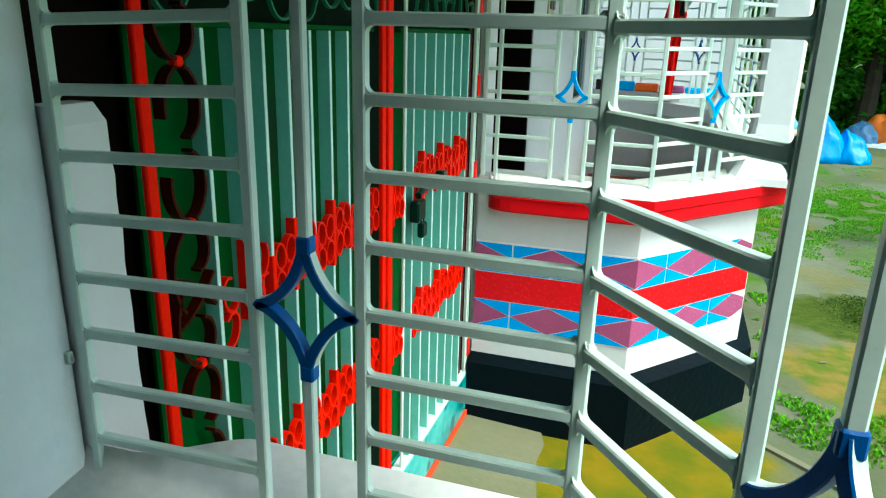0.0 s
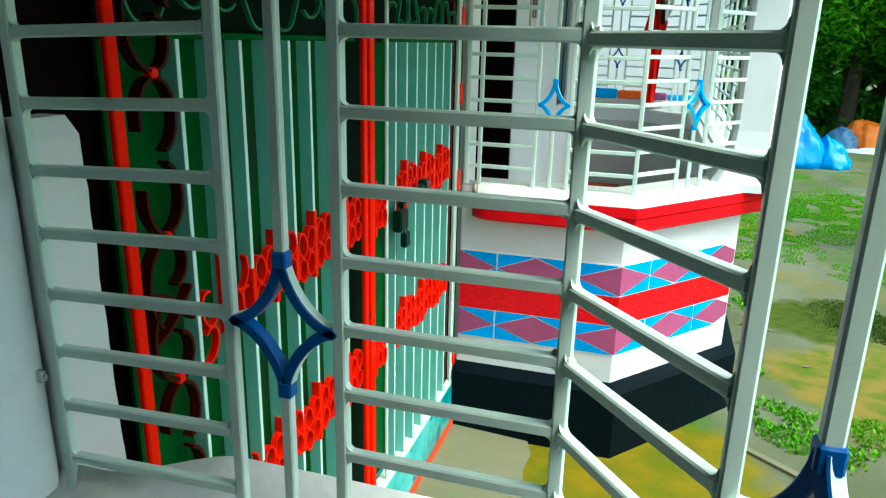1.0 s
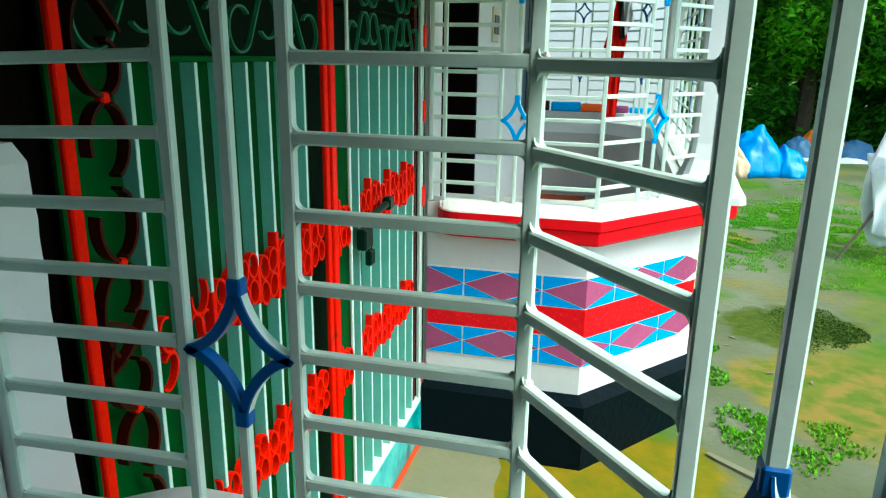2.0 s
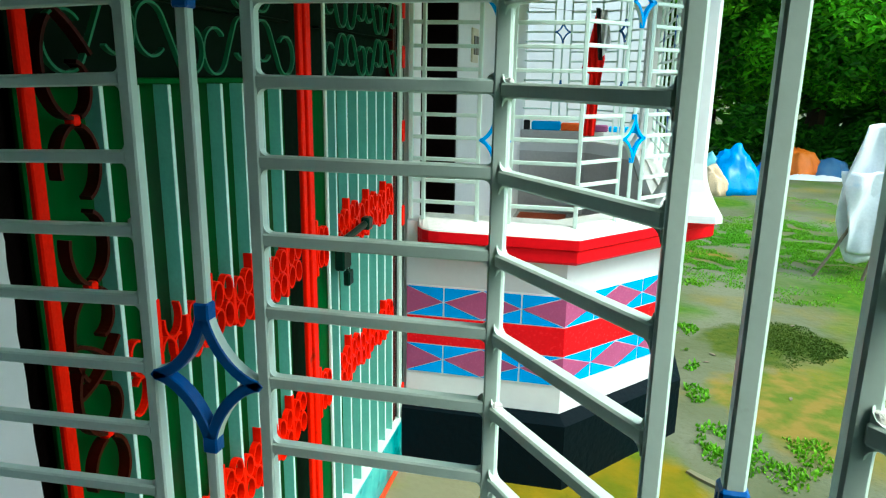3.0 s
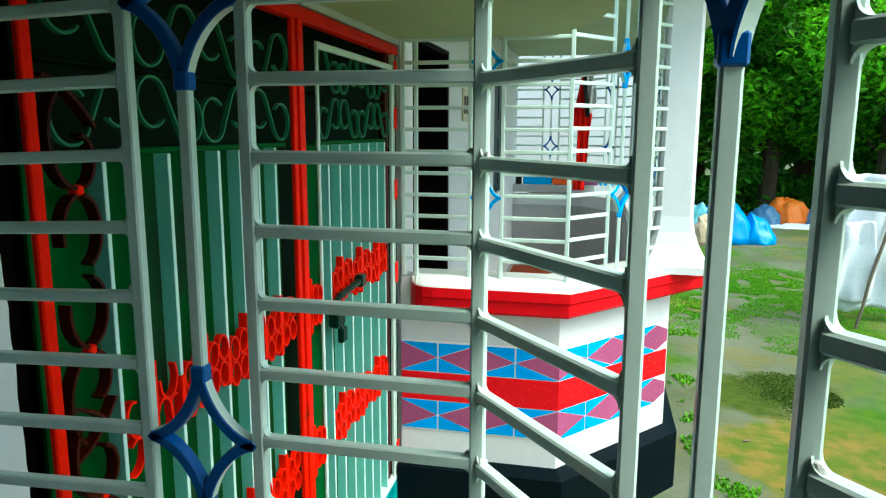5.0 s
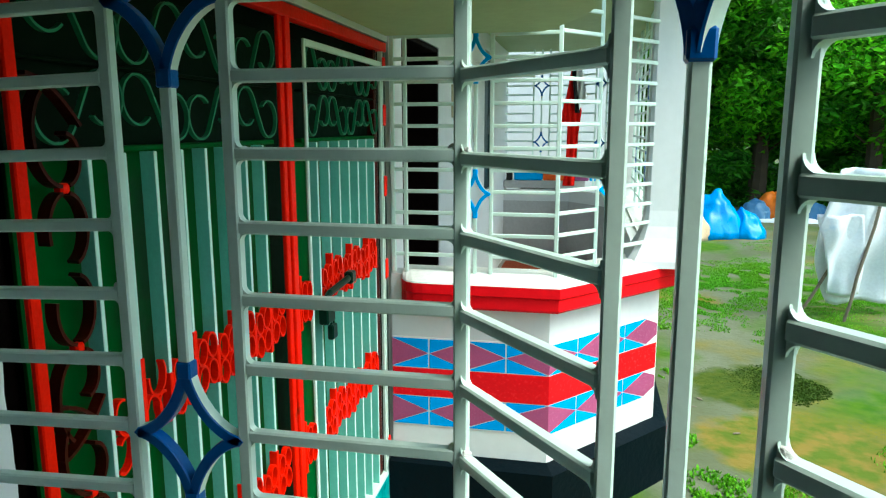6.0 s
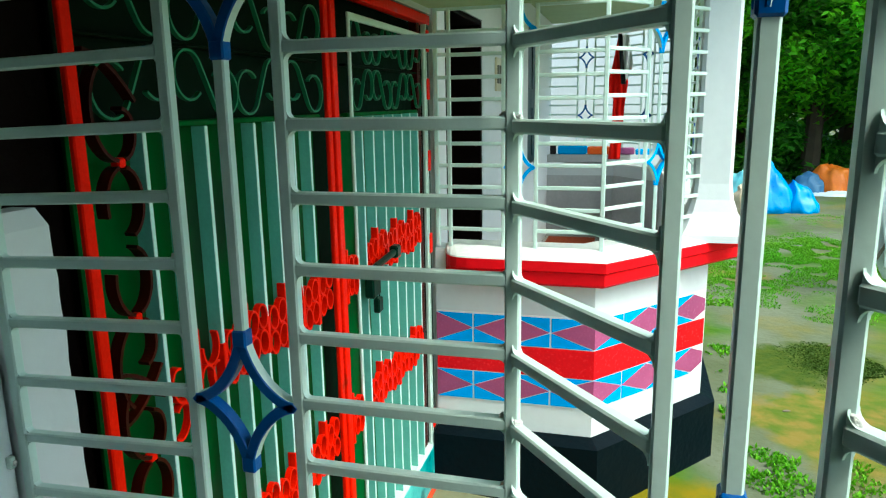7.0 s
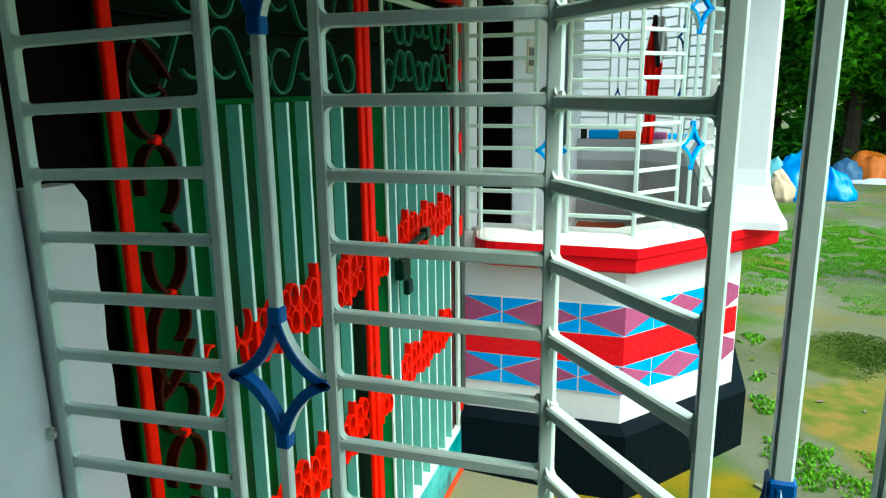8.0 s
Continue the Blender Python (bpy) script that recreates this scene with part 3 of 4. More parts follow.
def tile_band(o, way, out, peaks, stars, end, tag, keep):
    band = tagged(new("tile_band_" + tag), "mauve diamond and sky-blue triangle wall tiles with white joints and a red band", "tiles", kind="structure")
    band.matrix_basis = WING
    for z0, z1 in ROWS:
        zm = (z0 + z1) / 2
        for p in peaks:
            ls = [s for s in stars if s < p - 0.01]
            rs = [s for s in stars if s > p + 0.01]
            l, r = (max(ls) if ls else None), (min(rs) if rs else None)
            poly = []
            if l is not None:
                poly += [(l, zm)]
            poly += [(p, z0)]
            if r is not None:
                if r > end:
                    k = (end - p) / (r - p)
                    poly += [(end, z0 + (zm - z0) * k), (end, z1 - (z1 - zm) * k)]
                else:
                    poly += [(r, zm)]
            poly += [(p, z1)]
            tile(poly, o, way, out, "mauve", band, keep=keep)
        for s in stars:
            if s > end:
                continue
            lp = [p for p in peaks if p < s]
            rp = [p for p in peaks if p > s]
            for e in ([max(lp)] if lp else []) + ([min(rp)] if rp else [end]):
                for ze in (z0, z1):
                    tile([(s, zm), (e, ze), (s, ze)], o, way, out, "tile_blue", band)
    z0, z1 = ROWS[1][1], ROWS[0][0]
    tile([(0.0, z0 + 0.003), (end, z0 + 0.003), (end, z1 - 0.003), (0.0, z1 - 0.003)], o, way, out, "tile_red", band, "red_band", keep)
    for z0, z1 in ROWS:
        q0, q1 = Vector(o), Vector(o) + Vector(way) * end
        bm = bmesh.new()
        vs = []
        for q in (q0, q1):
            for off in (0.0, 0.0035):
                for z in (z0 - 0.006, z1 + 0.006):
                    vs.append(bm.verts.new((q.x + out[0] * off, q.y + out[1] * off, z)))
        bmesh.ops.convex_hull(bm, input=vs)
        part("grout", bm, "grout", band)


tile_band((XW, D), (1, 0), (0, -1), [0.0, 0.375, 0.764], [0.187, 0.563], 0.764, "side", 0.764)
wb = Vector((0.551, 0.667)).normalized()
tile_band((-0.066, D), tuple(wb), (wb.y, -wb.x), [0.0, 0.385, 0.755], [0.2, 0.57, 0.94], 0.855, "corner", 0.0)

# ---- the gate ----
GX = XW + 0.007
PLACE[0] = HERE
gate = thing("steel_gate", "green sheet-steel double gate with pale bars and orange-red ornament", "gate")


def gbox(name, y0, y1, z0, z1, mat, x0=-0.02, x1=0.012, label="", bev=0.003, parent=None):
    return part(name, box((GX + x0, y0, z0), (GX + x1, y1, z1), bev), mat, parent or gate, label)


GZ0, GZ1, RAIL = 0.31, 2.375, 2.035
gbox("frame_post", 0.170, 0.199, 0.05, 2.44, "gate_red", -0.004, 0.010, "orange-red painted frame post")
gbox("mullion", 1.270, 1.298, 0.05, 2.44, "gate_red", -0.010, 0.006, "orange-red painted mullion")
gbox("mullion", 1.306, 1.345, 0.05, 2.44, "gate_red", -0.012, 0.012, "orange-red painted mullion")
gbox("frame_post", 2.318, 2.356, 0.06, 2.44, "dark_red", -0.05, -0.010, "weathered dark red frame post")
gbox("frame_head", 0.170, YG, 2.425, 2.468, "gate_red", -0.03, 0.014, "orange-red painted head rail")
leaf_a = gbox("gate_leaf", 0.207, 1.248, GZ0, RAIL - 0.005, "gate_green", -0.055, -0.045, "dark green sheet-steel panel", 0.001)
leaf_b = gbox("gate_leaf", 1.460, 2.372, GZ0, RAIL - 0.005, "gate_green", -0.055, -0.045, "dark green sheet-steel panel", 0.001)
# upper panels coloured near-black for the dark behind the scrolls
gbox("upper_panel", 0.207, 1.248, RAIL - 0.003, GZ1, "gate_dark", -0.055, -0.045, "near-black upper panel standing in for the dark behind the scrolls", 0.001, leaf_a)
gbox("upper_panel", 1.460, 2.372, RAIL - 0.003, GZ1, "gate_dark", -0.055, -0.045, "near-black upper panel standing in for the dark behind the scrolls", 0.001, leaf_b)
# sheet added only so the gaps between the leaves look dark
gbox("backing", 0.205, YG - 0.02, 0.05, 2.44, "gate_dark", -0.085, -0.075, "added near-black sheet that darkens the gaps behind the leaves", 0.001)
for y0, y1, leaf in ((0.207, 1.248, leaf_a), (1.474, 2.36, leaf_b)):
    gbox("scroll_rail", y0, y1, RAIL - 0.014, RAIL, "gate_green", -0.04, -0.014, parent=leaf)
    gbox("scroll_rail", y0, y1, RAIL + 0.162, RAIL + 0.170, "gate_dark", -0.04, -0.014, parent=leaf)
gbox("leaf_stile", 1.458, 1.471, GZ0, GZ1, "gate_pale", 0.0, 0.012, "pale painted leaf stile", parent=leaf_b)
gbox("leaf_stile", 2.362, 2.373, GZ0, GZ1, "gate_pale", 0.0, 0.012, "pale painted leaf stile", parent=leaf_b)
gbox("leaf_head", 1.471, 2.362, GZ1 - 0.024, GZ1, "gate_pale", -0.004, 0.012, "pale painted leaf head", parent=leaf_b)
gbox("bottom_rail", 1.36, 2.38, GZ0 - 0.02, GZ0 + 0.006, "gate_pale", -0.03, 0.014, "pale painted bottom rail", parent=leaf_b)
gbox("bottom_rail", 0.21, 1.245, GZ0 - 0.02, GZ0 + 0.006, "gate_pale", -0.03, 0.014, parent=leaf_a)
LEFT_BARS = [0.360 + 0.1087 * k for k in range(8)]
RIGHT_BARS = [1.555 + 0.1155 * k for k in range(7)]
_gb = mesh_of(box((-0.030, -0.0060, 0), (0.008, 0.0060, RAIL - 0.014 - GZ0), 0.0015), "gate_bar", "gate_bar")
# outward faces take the paler colour: the light on them is painted in
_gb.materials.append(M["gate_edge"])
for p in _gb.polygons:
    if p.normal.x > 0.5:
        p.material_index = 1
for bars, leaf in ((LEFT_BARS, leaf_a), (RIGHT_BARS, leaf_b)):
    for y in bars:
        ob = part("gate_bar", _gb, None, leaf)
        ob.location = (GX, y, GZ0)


def arc_strip(a0, a1, ry, rz, w=0.0060, d=0.018, n=18):
    """A curl of flat bar: part of an ellipse in the gate's plane, from a0 to a1 degrees."""
    whole = abs(a1 - a0) >= 360
    pts = [(0, ry * math.cos(radians(a0 + (a1 - a0) * i / n)), rz * math.sin(radians(a0 + (a1 - a0) * i / n))) for i in range(n if whole else n + 1)]
    return mesh_of(sweep(pts, (1, 0, 0), w, d, closed=whole), "ornament_ring", "gate_red")


RING = arc_strip(0, 360, 0.0225, 0.034)
CURL = arc_strip(60, 330, 0.026, 0.042)
CUP = arc_strip(175, 400, 0.032, 0.046)
SLEEVES = [mesh_of(box((-0.018, -0.0085, -h), (0.0095, 0.0085, h), 0.002), "bar_sleeve", "gate_red") for h in (0.052, 0.098)]


def ornament(data, y, z, leaf, turn=0.0, label="orange-red curled flat-bar ring"):
    ob = part("ornament_ring", data, None, leaf, label)
    ob.matrix_basis = pose(GX + 0.003, y, z, turn)


def cluster(y, pitch, zc, up, leaf, k):
    """Four touching rings between two bars."""
    for j, (dy, dz) in enumerate(((0.27, 0.036), (0.72, 0.044), (0.27, -0.036), (0.72, -0.029))):
        ornament(RING, y + dy * pitch, zc + up + dz, leaf, 9 * (-1) ** (k + j))


for bars, leaf, pitch, heights in ((LEFT_BARS, leaf_a, 0.1087, (1.452, 0.918)), (RIGHT_BARS, leaf_b, 0.1155, (1.480, 0.925))):
    for zc in heights:
        for k, y in enumerate(bars):
            up = 0.012 if k % 2 else -0.012
            if leaf is leaf_a and k == 0:
                ornament(CURL, y + 0.034, zc + 0.002, leaf, 12, "orange-red open curl of flat bar")
                ornament(CURL, y + 0.030, zc - 0.082, leaf, 160, "orange-red open curl of flat bar")
            elif leaf is leaf_a and k == 1:
                ornament(CUP, y + 0.050, zc + 0.052, leaf, 0, "orange-red cup-shaped curl of flat bar")
                ornament(CURL, y + 0.032, zc - 0.030, leaf, 190, "orange-red open curl of flat bar")
                ornament(CURL, y + 0.080, zc - 0.034, leaf, 20, "orange-red open curl of flat bar")
            elif k < len(bars) - 1 or leaf is leaf_a:
                cluster(y, pitch, zc, up * 0.6, leaf, k)
            if k:
                ob = part("bar_sleeve", SLEEVES[k % 2], None, leaf, "orange-red painted sleeve on a gate bar")
                ob.location = (GX + 0.002, y, zc + up)
for zc in (1.462, 0.921):
    for dz in (0.038, -0.036):
        ornament(RING, 1.390, zc + dz, gate)
        ornament(RING, 1.432, zc + dz - 0.006, gate)
    gbox("bar_sleeve", 1.362, 1.376, zc - 0.100, zc + 0.100, "gate_red", -0.02, 0.008, "orange-red plate between the leaves")


def s_curl(cy, cz, wy, hz, flip, turn=5.0, n=56):
    """An S-shaped scroll whose ends wind up like a clothoid, fitted to a box."""
    y, z = 0.0, 0.0
    half = []
    for i in range(n):
        s = (i + 0.5) / n
        a = 1.05 - turn * max(0.0, s - 0.16) / 0.84
        y, z = y + math.cos(a) / n, z + math.sin(a) / n
        half.append((y, z))
    line = [(-u, -v) for u, v in half[::-1]] + [(0.0, 0.0)] + half
    ky = wy / 2 / max(abs(u) for u, v in line)
    kz = hz / 2 / max(abs(v) for u, v in line)
    return [(GX - 0.006, cy + flip * u * ky, cz + v * kz) for u, v in line]


for y0, y1, count, leaf in ((0.235, 1.245, 4, leaf_a), (1.50, 2.345, 4, leaf_b)):
    pitch = (y1 - y0) / count
    for k in range(count):
        for cz, hz, fl in ((RAIL + 0.082, 0.146, 1), (RAIL + 0.252, 0.150, -1)):
            part("scroll_wire", sweep(s_curl(y0 + pitch * (k + 0.5), cz, pitch * 0.99, hz, fl * (1 if k % 2 == 0 else -1)), (1, 0, 0), 0.0055, 0.012), "scroll", leaf, "green S-shaped scroll of bent rod")


# column of dark red scrolls beside the first post
def curl(cy, cz, ry, rz, a0, a1, n=22, shrink=0.0):
    out = []
    for i in range(n + 1):
        t = i / n
        a = radians(a0 + (a1 - a0) * t)
        k = 1 - shrink * t
        out.append((GX - 0.004, cy + ry * k * math.cos(a), cz + rz * k * math.sin(a)))
    return out


for k, zt in enumerate((1.96, 1.645, 1.335, 1.02, 0.71, 0.40)):
    f = 1 if k % 2 else -1          # the loop stands on its tie, or hangs from it
    cy = 0.288
    for pts in (curl(cy, zt + f * 0.082, 0.052, 0.074, -80 * f, 72 * f, shrink=0.10),
                curl(cy, zt + f * 0.082, 0.052, 0.074, -100 * f, -196 * f, n=12),
                curl(cy + 0.004, zt - f * 0.062, 0.046, 0.058, 80 * f, -75 * f, n=14, shrink=0.25),
                curl(cy - 0.002, zt - f * 0.100, 0.066, 0.096, 95 * f, 235 * f, n=16)):
        part("side_scroll", sweep(pts, (1, 0, 0), 0.0075, 0.026), "dark_red", gate, "dark red flat-bar scroll")
    part("scroll_tie", box((GX - 0.012, cy - 0.012, zt - 0.010), (GX + 0.009, cy + 0.012, zt + 0.010), 0.004), "gate_red", gate)
    part("side_scroll", sweep([(GX - 0.004, 0.216 + 0.016 * i, zt - f * (0.21 - 0.002 * i - 0.0012 * i * i)) for i in range(9)], (1, 0, 0), 0.0075, 0.024), "dark_red", gate, "dark red flat-bar scroll")

# lock, bolt and threshold
part("lock_box", box((GX + 0.012, 1.505, 1.345), (GX + 0.050, 1.585, 1.425), 0.006), "lock", leaf_b, "dark green steel lock box")
bm = bmesh.new()
sweep([(GX + 0.048, 1.50 + 0.034 * i, 1.462 + 0.002 * i - 0.010 * (i == 0)) for i in range(9)], (1, 0, 0), 0.028, 0.026, bm=bm, ring=10)
box((GX + 0.030, 1.74, 1.452), (GX + 0.066, 1.79, 1.502), 0.006, bm)
part("bolt_handle", bm, "lock", leaf_b, "dark green bolt handle")
bm = bmesh.new()
sweep([(GX + 0.045, 1.560 + 0.014 * math.cos(a), 1.34 + 0.028 * math.sin(a)) for a in [math.pi * i / 10 for i in range(-1, 12)]], (1, 0, 0), 0.006, 0.006, bm=bm, ring=8)
box((GX + 0.032, 1.537, 1.280), (GX + 0.058, 1.583, 1.338), 0.005, bm)
part("padlock", bm, "lock", leaf_b, "small dark padlock")
structure("threshold", box((XW - 0.2, 0.18, 0.0), (XW + 0.02, YG, 0.287), 0.004), "teal", "teal marbled threshold riser under the gate", "threshold")
structure("threshold_edge", box((XW + 0.021, 0.18, 0.03), (XW + 0.034, YG - 0.01, 0.082), 0.003), "red_line", "orange-red painted line along the threshold foot", "trim")
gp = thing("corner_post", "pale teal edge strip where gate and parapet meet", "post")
part("strip", box((XW - 0.02, 2.412, 0.05), (XW + 0.012, 2.452, 2.44), 0.003), "lock", gp, "dark teal painted strip")
part("white_strip", box((XW - 0.01, 2.399, 0.07), (XW + 0.016, 2.409, 2.43), 0.002), "gate_pale", gp)
for z in (0.39, 1.33, 1.74, 2.08, 2.30):
    part("hinge", box((XW - 0.012, 2.400, z), (XW + 0.022, 2.436, z + 0.10), 0.004), "gate_red", gp, "orange-red painted hinge block")

# ---- inside the far balcony ----
PLACE[0] = WING
sw = thing("switch_board", "small cream switch plate on the white wall", "switch")
part("plate", box((XW, 3.84, 1.99), (XW + 0.014, 4.04, 2.21), 0.004), "plate", sw)
for k in range(2):
    part("rocker", box((XW + 0.0145, 3.86 + 0.09 * k, 2.04), (XW + 0.022, 3.93 + 0.09 * k, 2.16), 0.003), "switch_dark", sw)
# frame added over the pale reveal so it looks as dark as the opening
df = thing("door_frame", "near-black frame added to darken the doorway reveal", "door frame", kind="structure")
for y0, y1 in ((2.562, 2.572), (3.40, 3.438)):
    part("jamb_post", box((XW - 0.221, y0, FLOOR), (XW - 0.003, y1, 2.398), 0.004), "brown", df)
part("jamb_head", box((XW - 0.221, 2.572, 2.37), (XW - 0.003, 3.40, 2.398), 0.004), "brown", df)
ws = thing("window_1", "dark teal closed wooden window shutters in the white wall", "window", kind="structure")
for y0, y1 in ((5.385, 5.713), (5.717, 6.045)):
    sh1 = part("shutter", box((XW - 0.06, y0, 1.355), (XW - 0.02, y1, 2.595), 0.004), "shutter", ws)
    for z in (1.42, 2.03):
        part("panel", box((XW - 0.0195, y0 + 0.05, z), (XW - 0.012, y1 - 0.05, z + 0.44), 0.003), "shutter", sh1)
mt = tagged(part("floor_mat", prism([(-0.78, 6.12), (-0.28, 6.12), (-0.28, 6.72), (-0.78, 6.72)], FLOOR + 0.002, FLOOR + 0.016), "mat"), "rust-brown woven mat on the balcony floor", "mat")


def cloth(name, outline, axis_o, u, v, mat, label, parent=None, thick=0.012, fold=0.012, freq=26, cat="cloth", nx=14, nz=26):
    """A hanging cloth: outline(t) gives left and right edges from top (0) to bottom (1)."""
    o, u, v = Vector(axis_o), Vector(u), Vector(v)
    nrm = u.cross(v).normalized()
    bm = bmesh.new()
    sides = []
    for sgn in (-0.5, 0.5):
        g = []
        for j in range(nz + 1):
            t = j / nz
            l, r, h = outline(t)
            row = []
            for i in range(nx + 1):
                s = l + (r - l) * i / nx
                w = fold * math.sin(freq * s * 6 + 3 * t) + fold * noise.noise(Vector((s * 9, t * 3, 1)))
                row.append(bm.verts.new(o + u * s + v * h + nrm * (w + sgn * thick)))
            g.append(row)
        sides.append(g)
    for g in sides:
        for j in range(nz):
            for i in range(nx):
                bm.faces.new((g[j][i], g[j][i + 1], g[j + 1][i + 1], g[j + 1][i]))
    a, b = sides
    rim = [(0, i) for i in range(nx + 1)] + [(j, nx) for j in range(1, nz + 1)] + [(nz, i) for i in range(nx - 1, -1, -1)] + [(j, 0) for j in range(nz - 1, 0, -1)]
    for k in range(len(rim)):
        (j0, i0), (j1, i1) = rim[k], rim[(k + 1) % len(rim)]
        bm.faces.new((a[j0][i0], a[j1][i1], b[j1][i1], b[j0][i0]))
    ob = part(name, bm, mat, parent, smooth=True)
    return tagged(ob, label, cat) if not parent else ob


def steps(t, pts):
    """Straight runs between (t, value) pairs."""
    for (a, u), (b, w) in zip(pts, pts[1:]):
        if t <= b:
            return u + (w - u) * (t - a) / (b - a)
    return pts[-1][1]


cloth("red_cloth", lambda t: (-0.015 + steps(t, ((0, -0.01), (0.25, -0.05), (0.46, -0.095), (0.50, -0.035), (0.8, -0.04), (1, -0.06))),
                              -0.015 + steps(t, ((0, 0.01), (0.2, 0.03), (0.37, 0.07), (0.55, 0.05), (1, 0.03))), 2.38 - 0.90 * t),
      (-0.03, 4.6, 0), (1, 0, 0), (0, 0, 1), "cloth_red", "red cloth hanging from a line in the balcony", nz=40)
cloth("white_cloth", lambda t: (-0.005 + 0.02 * t, steps(t, ((0, 0.05), (0.7, 0.09), (1, 0.035))), 2.38 - 0.33 * t),
      (-0.03, 4.575, 0), (1, 0, 0), (0, 0, 1), "cloth_white", "white cloth hanging beside the red one")
cloth("black_cloth", lambda t: (-0.03 + 0.035 * t, steps(t, ((0, 0.0), (0.6, 0.02), (1, 0.04))), 2.39 - 0.36 * t),
      (-0.03, 4.55, 0), (1, 0, 0), (0, 0, 1), "cloth_black", "black cloth edge hanging on the line", nx=6)
ln = thing("clothes_line", "thin line strung across the balcony", "line")
part("cord", sweep([(XW, 4.6, 2.42), (-0.2, 4.6, 2.376), (0.3, 4.6, 2.38), (0.515, 4.6, 2.42)], (0, 1, 0), 0.005, 0.005, ring=6), "cloth_white", ln)
for k, (x0, x1, mat, lab) in enumerate(((-0.72, -0.40, "cloth_blue", "folded sky-blue cloth lying on the parapet"), (-0.40, -0.16, "cloth_orange", "folded orange checked cloth lying on the parapet"),
                                        (-0.16, 0.10, "cloth_purple", "folded purple cloth lying on the parapet"), (0.10, 0.42, "cloth_blue", "folded sky-blue cloth lying on the parapet"))):
    bm = box((x0 + 0.003, 6.885 - 0.004 * k, 1.347), (x1 - 0.003, 7.0, 1.44 - 0.012 * k), 0.012)
    tagged(part("folded_cloth", bm, mat), lab, "cloth")
tagged(part("black_box", box((-0.80, 6.88, 1.347), (-0.735, 6.94, 1.45), 0.006), "cloth_black"), "small black box standing on the parapet", "box")
structure("parapet_cap", box((XW + 0.002, 6.87, 1.262), (0.06, 7.02, 1.345), 0.006), "grey", "grey plastered cap course on the end parapet", "parapet")
# white neighbouring wall beyond the balcony
structure("wall_neighbour", box((-3.3, 9.2, -0.1), (0.75, 9.4, 3.2)), "wall", "white painted wall of the next building", "wall")

# ---- the yard ----
def lump(name, x, y, sx, sy, h, mat, label, seed, cat="tarpaulin", z=None, parent=None, sharp=1.0):
    """A crumpled sheet thrown over a heap: a dome with ridges and a spreading hem."""
    z = ground_z(y) - 0.01 if z is None else z
    bm = bmesh.new()
    n, rings = 40, 16
    top = bm.verts.new((x, y, z))
    prev = first = None
    for j in range(1, rings + 1):
        t = j / rings
        row = []
        for i in range(n):
            a = 2 * math.pi * i / n
            q = Vector((math.cos(a) * t * 1.6, math.sin(a) * t * 1.6, seed * 7.3))
            ridge = 1 + 0.20 * noise.noise(q * 1.3) + 0.07 * t * math.sin(9 * a + 5 * noise.noise(q)) + 0.05 * t * math.sin(17 * a + seed)
            zz = h * max(0.0, 1 - t ** (2.6 * sharp)) ** 0.8 * (0.72 + 0.22 * noise.noise(q * 1.2 + Vector((3, 1, 0))) + 0.05 * abs(noise.noise(q * 3)))
            zz += 0.02 * abs(noise.noise(q * 5))
            row.append(bm.verts.new((x + math.cos(a) * sx * t * ridge, y + math.sin(a) * sy * t * ridge, z + zz)))
        for i in range(n):
            k = (i + 1) % n
            if prev is None:
                bm.faces.new((top, row[i], row[k]))
            else:
                bm.faces.new((prev[i], row[i], row[k], prev[k]))
        first = row if j == 1 else first
        prev = row
    bm.faces.new(prev)
    top.co.z = max(v.co.z for v in first) - 0.01
    for v in bm.verts:
        if v.co.z > z + 0.03:
            v.co += Vector((noise.noise(v.co * 7), noise.noise(v.co * 7 + Vector((9, 0, 0))), noise.noise(v.co * 6 + Vector((0, 9, 0))))) * 0.03
    for v in bm.verts:
        if v.co.z > z + 0.03:
            q = v.co * 5 + Vector((seed, 0, 0))
            v.co.z += 0.05 * (0.5 - abs(noise.noise(q)) * 2) * min(1, h)
            v.co.x += 0.04 * (0.4 - abs(noise.noise(q * 0.8 + Vector((5, 5, 5)))) * 2)
    ob = part(name, bm, mat, parent, smooth=True)
    return tagged(ob, label, cat) if not parent else ob


lump("tarpaulin", 2.12, 11.25, 0.50, 0.50, 1.00, "tarp_blue", "crumpled blue plastic sheet over a heap in the yard", 1, sharp=0.6)
lump("tarpaulin", 1.78, 11.35, 0.38, 0.4, 0.86, "tarp_teal", "pale teal plastic sheet at the edge of the heap", 2, sharp=0.6)
lump("tarpaulin", 2.62, 11.20, 0.34, 0.35, 0.62, "tarp_blue", "crumpled blue plastic sheet on the ground", 3, sharp=0.7)
lump("sack", 1.80, 10.85, 0.24, 0.2, 0.56, "tarp_tan", "tan sack leaning on the heap", 4, "sack")
lump("tarpaulin", 3.62, 13.40, 0.42, 0.4, 0.66, "tarp_orange", "orange plastic sheet over a heap in the yard", 5)
lump("tarpaulin", 3.75, 12.80, 0.62, 0.16, 0.13, "white_cloth", "white plastic sheet spread under the orange one", 6)
lump("tarpaulin", 3.18, 13.10, 0.30, 0.3, 0.50, "tarp_dull", "dull blue plastic sheet beside the orange heap", 7)
lump("tarpaulin", 4.18, 13.45, 0.44, 0.4, 0.42, "tarp_dull", "dull blue plastic sheet beside the orange heap", 8)

